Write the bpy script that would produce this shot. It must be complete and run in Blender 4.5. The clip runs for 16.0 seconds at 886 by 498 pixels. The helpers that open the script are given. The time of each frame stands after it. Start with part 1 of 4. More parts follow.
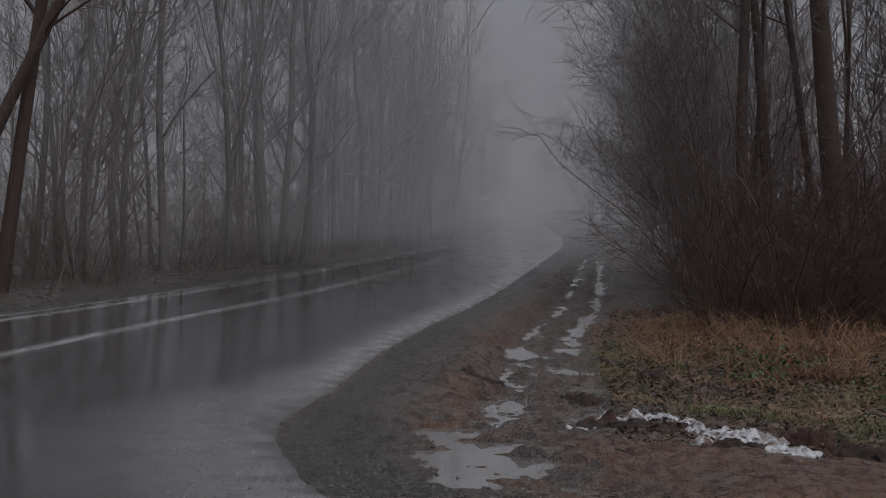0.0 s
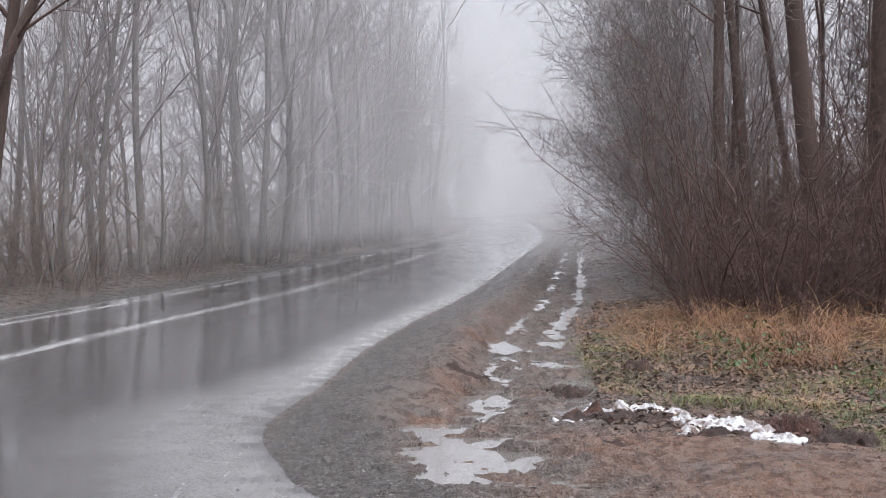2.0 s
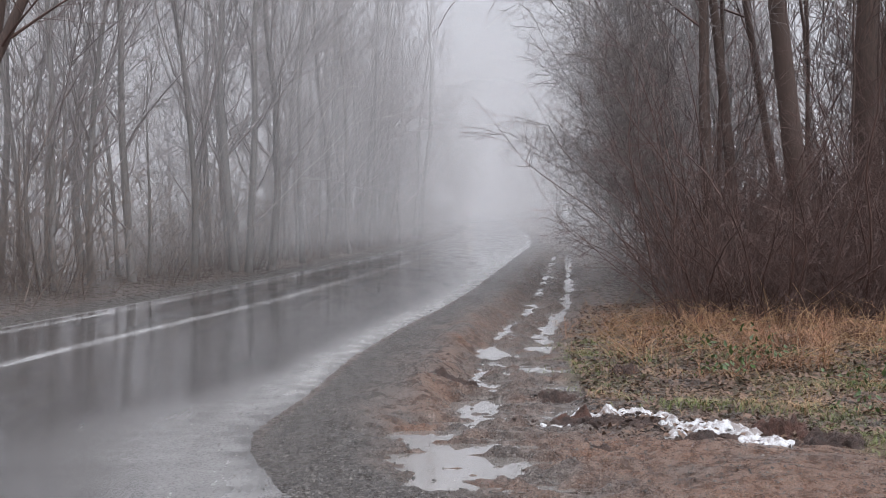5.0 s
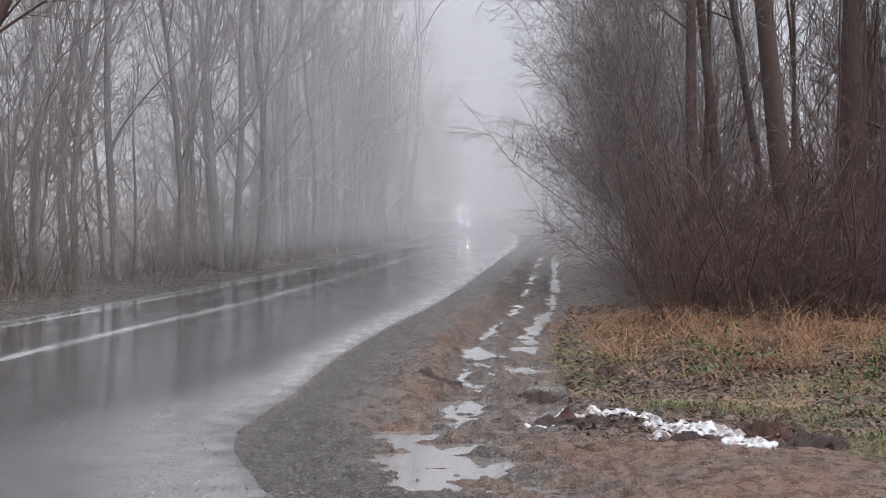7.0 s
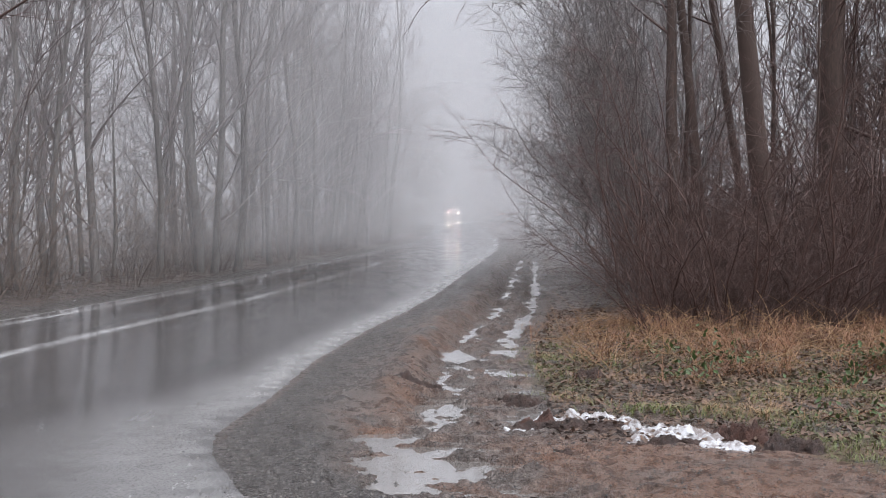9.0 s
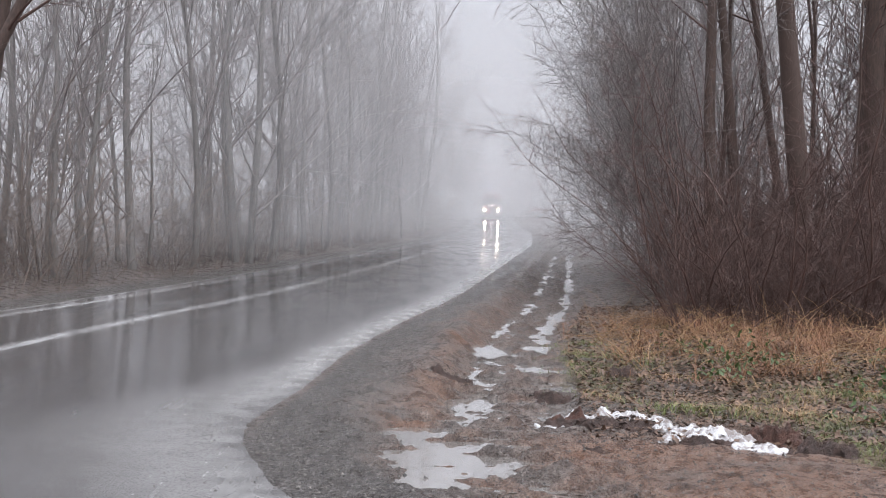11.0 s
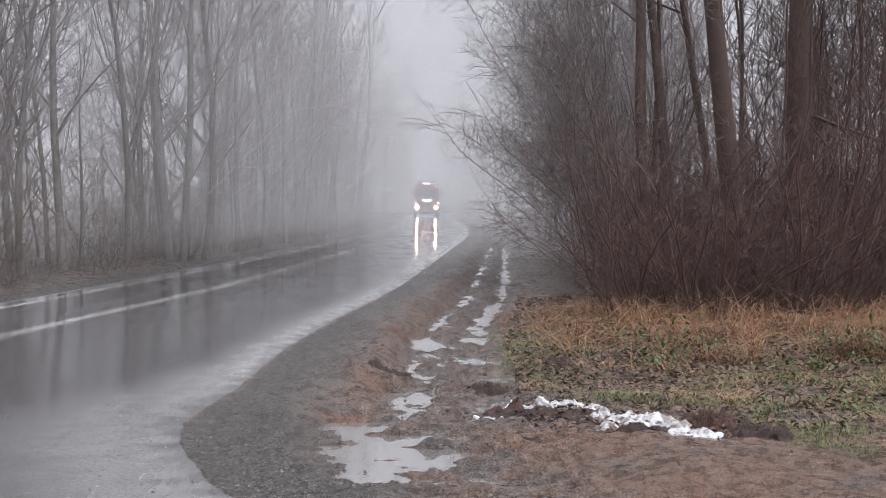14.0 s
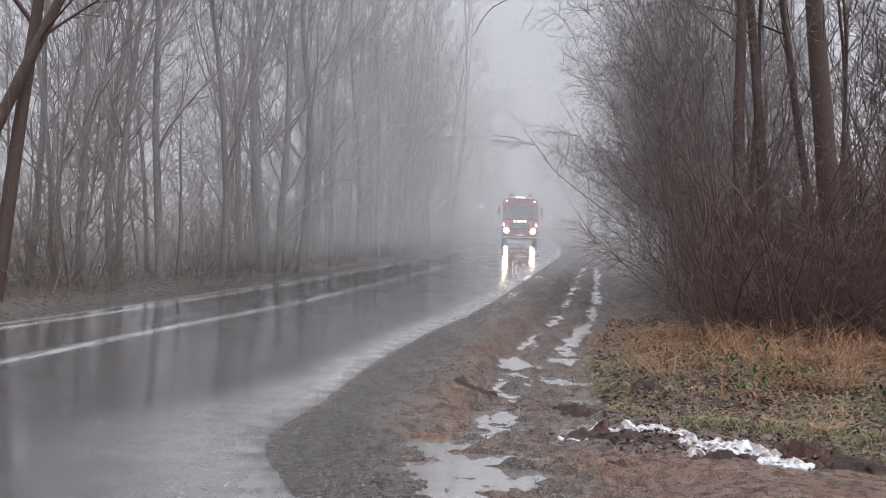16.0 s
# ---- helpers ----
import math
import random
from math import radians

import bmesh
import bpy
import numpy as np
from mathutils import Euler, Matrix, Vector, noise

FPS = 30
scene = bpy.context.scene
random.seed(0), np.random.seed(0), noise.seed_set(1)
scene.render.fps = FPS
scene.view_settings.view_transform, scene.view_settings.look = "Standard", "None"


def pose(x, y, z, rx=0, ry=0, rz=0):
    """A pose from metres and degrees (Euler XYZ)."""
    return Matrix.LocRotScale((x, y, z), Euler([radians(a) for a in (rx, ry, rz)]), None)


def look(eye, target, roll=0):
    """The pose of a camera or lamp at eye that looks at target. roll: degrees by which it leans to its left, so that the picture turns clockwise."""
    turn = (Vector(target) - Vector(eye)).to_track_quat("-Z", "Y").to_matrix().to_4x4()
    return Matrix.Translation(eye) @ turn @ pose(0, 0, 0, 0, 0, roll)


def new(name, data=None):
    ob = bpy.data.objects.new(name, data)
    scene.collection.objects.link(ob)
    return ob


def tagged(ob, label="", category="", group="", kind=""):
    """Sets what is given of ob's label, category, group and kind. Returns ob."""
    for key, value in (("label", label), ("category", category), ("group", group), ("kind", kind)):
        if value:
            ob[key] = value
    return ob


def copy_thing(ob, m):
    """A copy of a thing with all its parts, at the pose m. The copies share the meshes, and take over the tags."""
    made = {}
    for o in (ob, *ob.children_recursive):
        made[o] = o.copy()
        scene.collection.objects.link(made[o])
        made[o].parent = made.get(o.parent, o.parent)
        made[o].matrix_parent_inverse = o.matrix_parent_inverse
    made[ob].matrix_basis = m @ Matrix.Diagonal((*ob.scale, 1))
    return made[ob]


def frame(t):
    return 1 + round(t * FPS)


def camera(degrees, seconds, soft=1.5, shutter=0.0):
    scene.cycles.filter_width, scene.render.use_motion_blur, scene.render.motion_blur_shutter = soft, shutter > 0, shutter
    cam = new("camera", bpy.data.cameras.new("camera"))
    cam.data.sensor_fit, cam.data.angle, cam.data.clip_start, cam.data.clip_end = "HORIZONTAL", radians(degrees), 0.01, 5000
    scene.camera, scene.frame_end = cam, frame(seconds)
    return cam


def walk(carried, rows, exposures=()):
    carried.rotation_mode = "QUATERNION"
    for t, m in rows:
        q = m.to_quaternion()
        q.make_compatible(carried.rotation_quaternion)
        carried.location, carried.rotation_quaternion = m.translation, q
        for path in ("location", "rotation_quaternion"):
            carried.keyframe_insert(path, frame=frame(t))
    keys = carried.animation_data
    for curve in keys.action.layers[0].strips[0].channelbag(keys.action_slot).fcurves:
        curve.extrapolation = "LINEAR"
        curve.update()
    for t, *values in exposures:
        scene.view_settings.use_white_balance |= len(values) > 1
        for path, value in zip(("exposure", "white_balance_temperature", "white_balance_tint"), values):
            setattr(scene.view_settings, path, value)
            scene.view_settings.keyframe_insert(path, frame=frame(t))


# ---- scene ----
cam = camera(41.3, 16.0, soft=1.0)
CAMERA_ROWS = [
    (0.0, 0.000, 0.000, 1.460, 88.34, -1.80, 0.00),
    (0.5, -0.001, 0.004, 1.462, 88.62, -1.57, -0.20),
    (1.0, -0.005, 0.003, 1.460, 88.41, -1.44, -0.42),
    (1.5, -0.009, 0.002, 1.462, 88.29, -0.86, -0.79),
    (2.0, -0.015, 0.004, 1.460, 88.16, -0.44, -1.01),
    (2.5, -0.020, 0.005, 1.464, 87.90, -0.11, -1.15),
    (3.0, -0.017, 0.006, 1.467, 88.07, 0.15, -1.22),
    (3.5, -0.010, 0.003, 1.468, 88.09, 0.32, -1.26),
    (4.0, -0.004, 0.001, 1.467, 88.28, 0.28, -1.34),
    (5.2, 0.002, 0.001, 1.467, 88.43, 0.04, -1.62),
    (6.5, 0.008, 0.002, 1.467, 88.53, -0.20, -1.96),
    (7.0, 0.011, 0.004, 1.467, 88.42, -0.29, -2.21),
    (7.5, 0.012, 0.003, 1.470, 88.51, -0.30, -2.41),
    (8.0, 0.014, 0.002, 1.472, 88.58, -0.41, -2.67),
    (8.5, 0.018, 0.001, 1.474, 88.59, -0.49, -2.92),
    (9.0, 0.020, 0.001, 1.473, 88.55, -0.55, -3.12),
    (10.2, 0.020, 0.008, 1.474, 88.38, -1.20, -2.20),
    (11.3, 0.019, 0.017, 1.474, 88.05, -1.70, -1.36),
    (11.5, 0.019, 0.019, 1.474, 87.88, -1.58, -1.98),
    (12.0, 0.021, 0.020, 1.474, 87.73, -1.39, -3.52),
    (12.5, 0.023, 0.017, 1.474, 87.75, -0.92, -4.32),
    (13.0, 0.024, 0.017, 1.473, 87.76, -0.63, -4.57),
    (13.5, 0.024, 0.018, 1.473, 87.90, -0.64, -4.53),
    (14.0, 0.024, 0.022, 1.474, 87.97, -0.58, -4.59),
    (14.5, 0.025, 0.020, 1.474, 88.30, -0.65, -4.54),
    (15.0, 0.026, 0.024, 1.473, 88.45, -0.79, -4.23),
    (15.5, 0.034, 0.030, 1.474, 88.69, -1.58, -2.17),
    (16.0, 0.055, 0.034, 1.475, 88.73, -1.88, -0.04),
]
walk(cam, [(t, pose(x, y, z, a, b, c)) for t, x, y, z, a, b, c in CAMERA_ROWS],
     exposures=[(0.0, 0.08), (0.1, 0.55), (0.2, 1.03), (0.3, 1.5), (0.4, 1.7), (1.1, 1.7), (1.5, 1.9), (2.7, 1.9), (3.3, 1.72), (9.2, 1.7), (11.3, 1.9), (13.5, 1.9), (13.9, 1.72), (15.5, 1.77), (16.0, 1.67)])

# ---- sky and light: a bright, even, foggy overcast ----
world = bpy.data.worlds.new("overcast")
scene.world = world
world.use_nodes = True
wn, wl = world.node_tree.nodes, world.node_tree.links
sky = wn.new("ShaderNodeTexSky")
sky.sky_type, sky.sun_disc = "NISHITA", False
sky.sun_elevation, sky.sun_rotation = radians(48), radians(200)
sky.air_density, sky.dust_density = 1.0, 6.0
dim = wn.new("ShaderNodeVectorMath")
dim.operation = "SCALE"
dim.inputs["Scale"].default_value = 0.03
cloud = wn.new("ShaderNodeMix")
cloud.data_type = "RGBA"
cloud.inputs["Factor"].default_value = 0.93
cloud.inputs["B"].default_value = (0.142, 0.146, 0.163, 1)
wl.new(sky.outputs[0], dim.inputs[0])
wl.new(dim.outputs[0], cloud.inputs["A"])
up = wn.new("ShaderNodeSeparateXYZ")
wl.new(wn.new("ShaderNodeTexCoord").outputs["Generated"], up.inputs[0])
lift = wn.new("ShaderNodeMapRange")
lift.inputs["From Min"].default_value, lift.inputs["From Max"].default_value = 0.0, 1.0
lift.inputs["To Min"].default_value, lift.inputs["To Max"].default_value = 1.0, 3.4
wl.new(up.outputs[2], lift.inputs["Value"])
shade = wn.new("ShaderNodeVectorMath")
shade.operation = "SCALE"
wl.new(cloud.outputs["Result"], shade.inputs[0])
wl.new(lift.outputs[0], shade.inputs["Scale"])
wl.new(shade.outputs[0], wn["Background"].inputs["Color"])
wn["Background"].inputs["Strength"].default_value = 1.0

sun = new("sun", bpy.data.lights.new("sun", "SUN"))
sun.data.energy, sun.data.angle, sun.data.color = 0.8, radians(70), (0.98, 0.98, 1.0)
sun.matrix_world = look((9, -7, 19), (0, 0, 0))


# ---- materials ----
def material(name):
    m = bpy.data.materials.new(name)
    m.use_nodes = True
    return m, m.node_tree.nodes, m.node_tree.links, m.node_tree.nodes["Principled BSDF"]


def noise_node(n, l, scale, detail=5.0, rough=0.6, coord=None):
    t = n.new("ShaderNodeTexNoise")
    t.inputs["Scale"].default_value, t.inputs["Detail"].default_value, t.inputs["Roughness"].default_value = scale, detail, rough
    if coord is not None:
        l.new(coord, t.inputs["Vector"])
    return t.outputs["Fac"]


def ramp(n, l, fac, stops):
    r = n.new("ShaderNodeValToRGB")
    e = r.color_ramp.elements
    while len(e) < len(stops):
        e.new(0.5)
    for el, (p, c) in zip(e, stops):
        el.position, el.color = p, (*c, 1) if len(c) == 3 else c
    l.new(fac, r.inputs["Fac"])
    return r.outputs["Color"]


def mix(n, l, fac, a, b):
    m = n.new("ShaderNodeMix")
    m.data_type = "RGBA"
    for sock, v in (("Factor", fac), ("A", a), ("B", b)):
        if isinstance(v, bpy.types.NodeSocket):
            l.new(v, m.inputs[sock])
        else:
            m.inputs[sock].default_value = v if sock == "Factor" else (*v, 1)
    return m.outputs["Result"]


def maths(n, l, op, a, b=0.0):
    m = n.new("ShaderNodeMath")
    m.operation = op
    for i, v in enumerate((a, b)):
        if isinstance(v, bpy.types.NodeSocket):
            l.new(v, m.inputs[i])
        else:
            m.inputs[i].default_value = v
    return m.outputs[0]


def bump(n, l, p, height, strength, distance):
    b = n.new("ShaderNodeBump")
    b.inputs["Strength"].default_value, b.inputs["Distance"].default_value = strength, distance
    l.new(height, b.inputs["Height"])
    l.new(b.outputs[0], p.inputs["Normal"])


def plain(name, colour, rough, dark=0.6, scale=8.0, metal=0.0, bumps=0.3, coat=0.0, size=0.01):
    """A surface of one paint with blotches, grain and fine relief."""
    m, n, l, p = material(name)
    c = n.new("ShaderNodeTexCoord").outputs["Object"]
    a = noise_node(n, l, scale, 6, 0.65, c)
    g = noise_node(n, l, scale * 9, 4, 0.6, c)
    base = ramp(n, l, a, [(0.39, tuple(v * dark for v in colour)), (0.61, colour)])
    l.new(mix(n, l, maths(n, l, "MULTIPLY", g, 0.35), base, tuple(v * 0.55 for v in colour)), p.inputs["Base Color"])
    l.new(maths(n, l, "ADD", maths(n, l, "MULTIPLY", g, 0.2), rough - 0.1), p.inputs["Roughness"])
    p.inputs["Metallic"].default_value = metal
    p.inputs["Coat Weight"].default_value = coat
    if bumps:
        bump(n, l, p, g, bumps, size)
    return m


def bark(name, light, dark, stretch=6.0, moss=0.45):
    m, n, l, p = material(name)
    c = n.new("ShaderNodeTexCoord").outputs["Object"]
    mp = n.new("ShaderNodeMapping")
    mp.inputs["Scale"].default_value = (1, 1, 1 / stretch)
    l.new(c, mp.inputs["Vector"])
    a = noise_node(n, l, 30, 6, 0.7, mp.outputs[0])
    big = noise_node(n, l, 1.3, 3, 0.6, c)
    info = n.new("ShaderNodeObjectInfo").outputs["Random"]
    two = mix(n, l, info, ramp(n, l, a, [(0.39, dark), (0.62, light)]), tuple(v * 0.62 for v in light))
    l.new(mix(n, l, maths(n, l, "MULTIPLY", big, moss), two, (0.075, 0.085, 0.06)), p.inputs["Base Color"])
    p.inputs["Roughness"].default_value = 0.75
    bump(n, l, p, a, 0.6, 0.02)
    return m


M_BARK = bark("bark_grey", (0.34, 0.31, 0.305), (0.14, 0.122, 0.118))
M_BARK_DARK = bark("bark_dark_brown", (0.122, 0.076, 0.064), (0.034, 0.022, 0.019), moss=0.12)
M_TWIG = plain("twig_grey_brown", (0.31, 0.27, 0.265), 0.7, bumps=0)
M_STEM = plain("stem_red_brown", (0.115, 0.063, 0.052), 0.6, dark=0.45, scale=3, bumps=0)
M_DOME = plain("arching_twigs_grey_brown", (0.21, 0.178, 0.17), 0.7, dark=0.55, scale=1.5, bumps=0)
M_GREEN_LEAF = plain("bramble_leaf_green", (0.075, 0.13, 0.035), 0.4, dark=0.5, scale=9, bumps=0.1)
M_SCRUB = plain("scrub_brown", (0.235, 0.185, 0.16), 0.8, dark=0.5, scale=2, bumps=0)
M_STRAW = plain("dead_stalks_orange_brown", (0.34, 0.165, 0.088), 0.7, dark=0.25, scale=2.5, bumps=0)
M_PALE_STRAW = plain("dry_straw", (0.44, 0.28, 0.15), 0.7, dark=0.6, scale=3, bumps=0)
M_GRASS = plain("wet_grass", (0.16, 0.19, 0.055), 0.5, dark=0.55, scale=2, bumps=0)
M_LEAF = plain("fallen_leaves", (0.17, 0.10, 0.065), 0.55, dark=0.4, scale=7, bumps=0.2)
M_CLOD = plain("wet_dark_soil", (0.085, 0.05, 0.04), 0.55, dark=0.4, scale=14, bumps=0.9, size=0.03)
M_REDCLOD = plain("red_brown_soil", (0.12, 0.053, 0.037), 0.6, dark=0.4, scale=14, bumps=0.9, size=0.03)


def snow_material():
    m, n, l, p = material("old_snow")
    c = n.new("ShaderNodeNewGeometry").outputs["Position"]
    dirt = ramp(n, l, noise_node(n, l, 13, 7, 0.72, c), [(0.44, (0, 0, 0)), (0.57, (1, 1, 1))])
    white = ramp(n, l, noise_node(n, l, 30, 5, 0.6, c), [(0.3, (0.50, 0.51, 0.54)), (0.7, (0.72, 0.73, 0.75))])
    l.new(mix(n, l, maths(n, l, "MULTIPLY", dirt, 0.75), white, (0.13, 0.085, 0.065)), p.inputs["Base Color"])
    p.inputs["Roughness"].default_value = 0.55
    bump(n, l, p, noise_node(n, l, 45, 5, 0.7, c), 0.7, 0.02)
    return m


M_SNOW = snow_material()


def stone_material():
    m, n, l, p = material("wet_stone")
    pick = n.new("ShaderNodeNewGeometry").outputs["Random Per Island"]
    l.new(ramp(n, l, pick, [(0.0, (0.018, 0.016, 0.015)), (0.55, (0.07, 0.062, 0.058)), (0.93, (0.12, 0.11, 0.10)), (1.0, (0.26, 0.24, 0.22))]), p.inputs["Base Color"])
    p.inputs["Roughness"].default_value = 0.45
    return m


M_STONE = stone_material()
M_RED = plain("red_lorry_paint", (0.36, 0.05, 0.045), 0.3, dark=0.75, scale=3, bumps=0, coat=0.5)
M_BLACK = plain("black_plastic", (0.025, 0.025, 0.027), 0.5, scale=5, bumps=0.1)
M_WHITE = plain("white_enamel", (0.8, 0.8, 0.8), 0.35, dark=0.85, scale=4, bumps=0)
M_STEEL = plain("galvanised_steel", (0.42, 0.43, 0.44), 0.4, metal=0.8, scale=6, bumps=0.1)
M_RUBBER = plain("tyre_rubber", (0.03, 0.03, 0.03), 0.75, scale=10, bumps=0.3)


def glow(name, colour, strength):
    m, n, l, p = material(name)
    p.inputs["Base Color"].default_value = (*[min(1, c) for c in colour], 1)
    p.inputs["Emission Color"].default_value = (*colour, 1)
    p.inputs["Emission Strength"].default_value = strength
    return m


M_HEADLIGHT = glow("headlight_glow", (1.0, 0.88, 0.66), 45)
M_LAMP = glow("grille_lamp_glow", (1.0, 0.98, 0.95), 3)
M_BLUE = glow("blue_beacon_glow", (0.30, 0.50, 1.0), 12)
M_MARKER = glow("marker_glow", (1.0, 0.97, 0.9), 2)


def glass_dark():
    m, n, l, p = material("windscreen_glass")
    c = n.new("ShaderNodeTexCoord").outputs["Object"]
    l.new(ramp(n, l, noise_node(n, l, 2, 3, 0.5, c), [(0.3, (0.06, 0.068, 0.075)), (0.7, (0.13, 0.14, 0.15))]), p.inputs["Base Color"])
    p.inputs["Roughness"].default_value = 0.06
    return m


M_GLASS = glass_dark()


def water_material():
    m, n, l, p = material("muddy_water")
    c = n.new("ShaderNodeNewGeometry").outputs["Position"]
    # muddy tone, lightened to stand in for part of the sky's reflection
    l.new(ramp(n, l, noise_node(n, l, 1.5, 3, 0.5, c), [(0.3, (0.12, 0.108, 0.098)), (0.7, (0.20, 0.185, 0.17))]), p.inputs["Base Color"])
    p.inputs["Roughness"].default_value, p.inputs["IOR"].default_value = 0.03, 1.42
    p.inputs["Specular IOR Level"].default_value = 0.8
    p.inputs["Coat Weight"].default_value = 1.0
    bump(n, l, p, noise_node(n, l, 22, 2, 0.5, c), 0.06, 0.01)
    return m


M_WATER = water_material()


def road_material():
    """Wet worn asphalt; the attribute zone holds: red, the sandy wet margin with painted sheen; green, worn paint and
    water lines, sheen painted in.
    """
    m, n, l, p = material("wet_asphalt")
    c = n.new("ShaderNodeNewGeometry").outputs["Position"]
    z = n.new("ShaderNodeAttribute")
    z.attribute_name = "zone"
    sep = n.new("ShaderNodeSeparateColor")
    l.new(z.outputs["Color"], sep.inputs[0])
    grain = noise_node(n, l, 160, 3, 0.7, c)
    mid = noise_node(n, l, 5, 6, 0.6, c)
    mp = n.new("ShaderNodeMapping")
    mp.inputs["Rotation"].default_value = (0, 0, radians(14))
    mp.inputs["Scale"].default_value = (1.6, 0.28, 1)
    l.new(c, mp.inputs["Vector"])
    pools = noise_node(n, l, 1.3, 5, 0.62, mp.outputs[0])
    base = ramp(n, l, grain, [(0.4, (0.03, 0.03, 0.032)), (0.63, (0.125, 0.123, 0.124))])
    base = mix(n, l, maths(n, l, "MULTIPLY", mid, 0.5), base, (0.055, 0.05, 0.048))
    sand_sheen = ramp(n, l, noise_node(n, l, 75, 5, 0.75, c), [(0.36, (0.25,) * 3), (0.55, (1,) * 3)])
    edge = maths(n, l, "MULTIPLY", maths(n, l, "MULTIPLY", sep.outputs[0], sand_sheen), maths(n, l, "ADD", maths(n, l, "MULTIPLY", mid, 0.9), 0.5))
    # one pale colour serves both the sand and the painted sheen
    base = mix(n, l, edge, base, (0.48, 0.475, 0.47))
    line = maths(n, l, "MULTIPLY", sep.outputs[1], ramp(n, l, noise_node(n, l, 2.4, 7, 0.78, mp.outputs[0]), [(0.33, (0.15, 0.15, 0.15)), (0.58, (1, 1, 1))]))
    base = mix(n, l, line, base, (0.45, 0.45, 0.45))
    l.new(base, p.inputs["Base Color"])
    rough = ramp(n, l, pools, [(0.36, (0.06,) * 3), (0.5, (0.12,) * 3), (0.66, (0.27,) * 3)])
    l.new(mix(n, l, edge, rough, (0.38, 0.38, 0.38)), p.inputs["Roughness"])
    p.inputs["IOR"].default_value = 1.5
    bump(n, l, p, maths(n, l, "ADD", maths(n, l, "MULTIPLY", grain, 0.25), mid), 0.05, 0.010)
    return m


M_ROAD = road_material()


def ground_material():
    """Soil; the attribute zone holds: red, gravel; green, grass; blue, red-brown mud; alpha, leaf litter."""
    m, n, l, p = material("wet_soil")
    c = n.new("ShaderNodeNewGeometry").outputs["Position"]
    z = n.new("ShaderNodeAttribute")
    z.attribute_name = "zone"
    sep = n.new("ShaderNodeSeparateColor")
    l.new(z.outputs["Color"], sep.inputs[0])
    fine = noise_node(n, l, 70, 6, 0.75, c)
    mid = noise_node(n, l, 9, 7, 0.7, c)
    big = noise_node(n, l, 1.6, 5, 0.6, c)
    soil = ramp(n, l, mid, [(0.36, (0.08, 0.061, 0.052)), (0.5, (0.155, 0.12, 0.104)), (0.66, (0.31, 0.265, 0.24))])
    red = ramp(n, l, mid, [(0.34, (0.11, 0.054, 0.034)), (0.5, (0.25, 0.125, 0.075)), (0.68, (0.36, 0.235, 0.17))])
    gravel = ramp(n, l, fine, [(0.4, (0.018, 0.016, 0.015)), (0.53, (0.08, 0.072, 0.068)), (0.66, (0.3, 0.28, 0.27))])
    vor = n.new("ShaderNodeTexVoronoi")
    vor.inputs["Scale"].default_value = 55
    l.new(c, vor.inputs["Vector"])
    pick = n.new("ShaderNodeSeparateColor")
    l.new(vor.outputs["Color"], pick.inputs[0])
    peb = ramp(n, l, pick.outputs[0], [(0.0, (0.026, 0.021, 0.019)), (0.55, (0.088, 0.074, 0.066)), (0.85, (0.19, 0.17, 0.156)), (1.0, (0.38, 0.35, 0.33))])
    gravel = mix(n, l, 0.65, gravel, peb)
    soil = mix(n, l, ramp(n, l, big, [(0.36, (0.05,) * 3), (0.6, (0.5,) * 3)]), soil, peb)
    red = mix(n, l, ramp(n, l, big, [(0.4, (0.0,) * 3), (0.66, (0.3,) * 3)]), red, peb)
    grass = ramp(n, l, mid, [(0.38, (0.022, 0.016, 0.01)), (0.49, (0.085, 0.062, 0.03)), (0.56, (0.10, 0.10, 0.035)), (0.66, (0.20, 0.13, 0.07))])
    base = mix(n, l, maths(n, l, "MULTIPLY", sep.outputs[2], ramp(n, l, big, [(0.3, (0.55,) * 3), (0.6, (1,) * 3)])), soil, red)
    base = mix(n, l, sep.outputs[0], base, gravel)
    fallen = ramp(n, l, fine, [(0.4, (0.012, 0.009, 0.007)), (0.5, (0.045, 0.029, 0.02)), (0.63, (0.19, 0.115, 0.075))])
    base = mix(n, l, z.outputs["Alpha"], base, fallen)
    base = mix(n, l, sep.outputs[1], base, grass)
    speck = ramp(n, l, noise_node(n, l, 120, 4, 0.7, c), [(0.42, (1, 1, 1)), (0.5, (0, 0, 0))])
    base = mix(n, l, maths(n, l, "MULTIPLY", speck, 0.75), base, (0.025, 0.02, 0.018))
    l.new(base, p.inputs["Base Color"])
    l.new(ramp(n, l, mid, [(0.42, (0.10,) * 3), (0.58, (0.55,) * 3)]), p.inputs["Roughness"])
    bump(n, l, p, maths(n, l, "ADD", maths(n, l, "ADD", maths(n, l, "MULTIPLY", fine, 0.6), maths(n, l, "MULTIPLY", mid, 0.8)), maths(n, l, "MULTIPLY", vor.outputs["Distance"], -0.7)), 1.0, 0.034)
    return m


M_GROUND = ground_material()


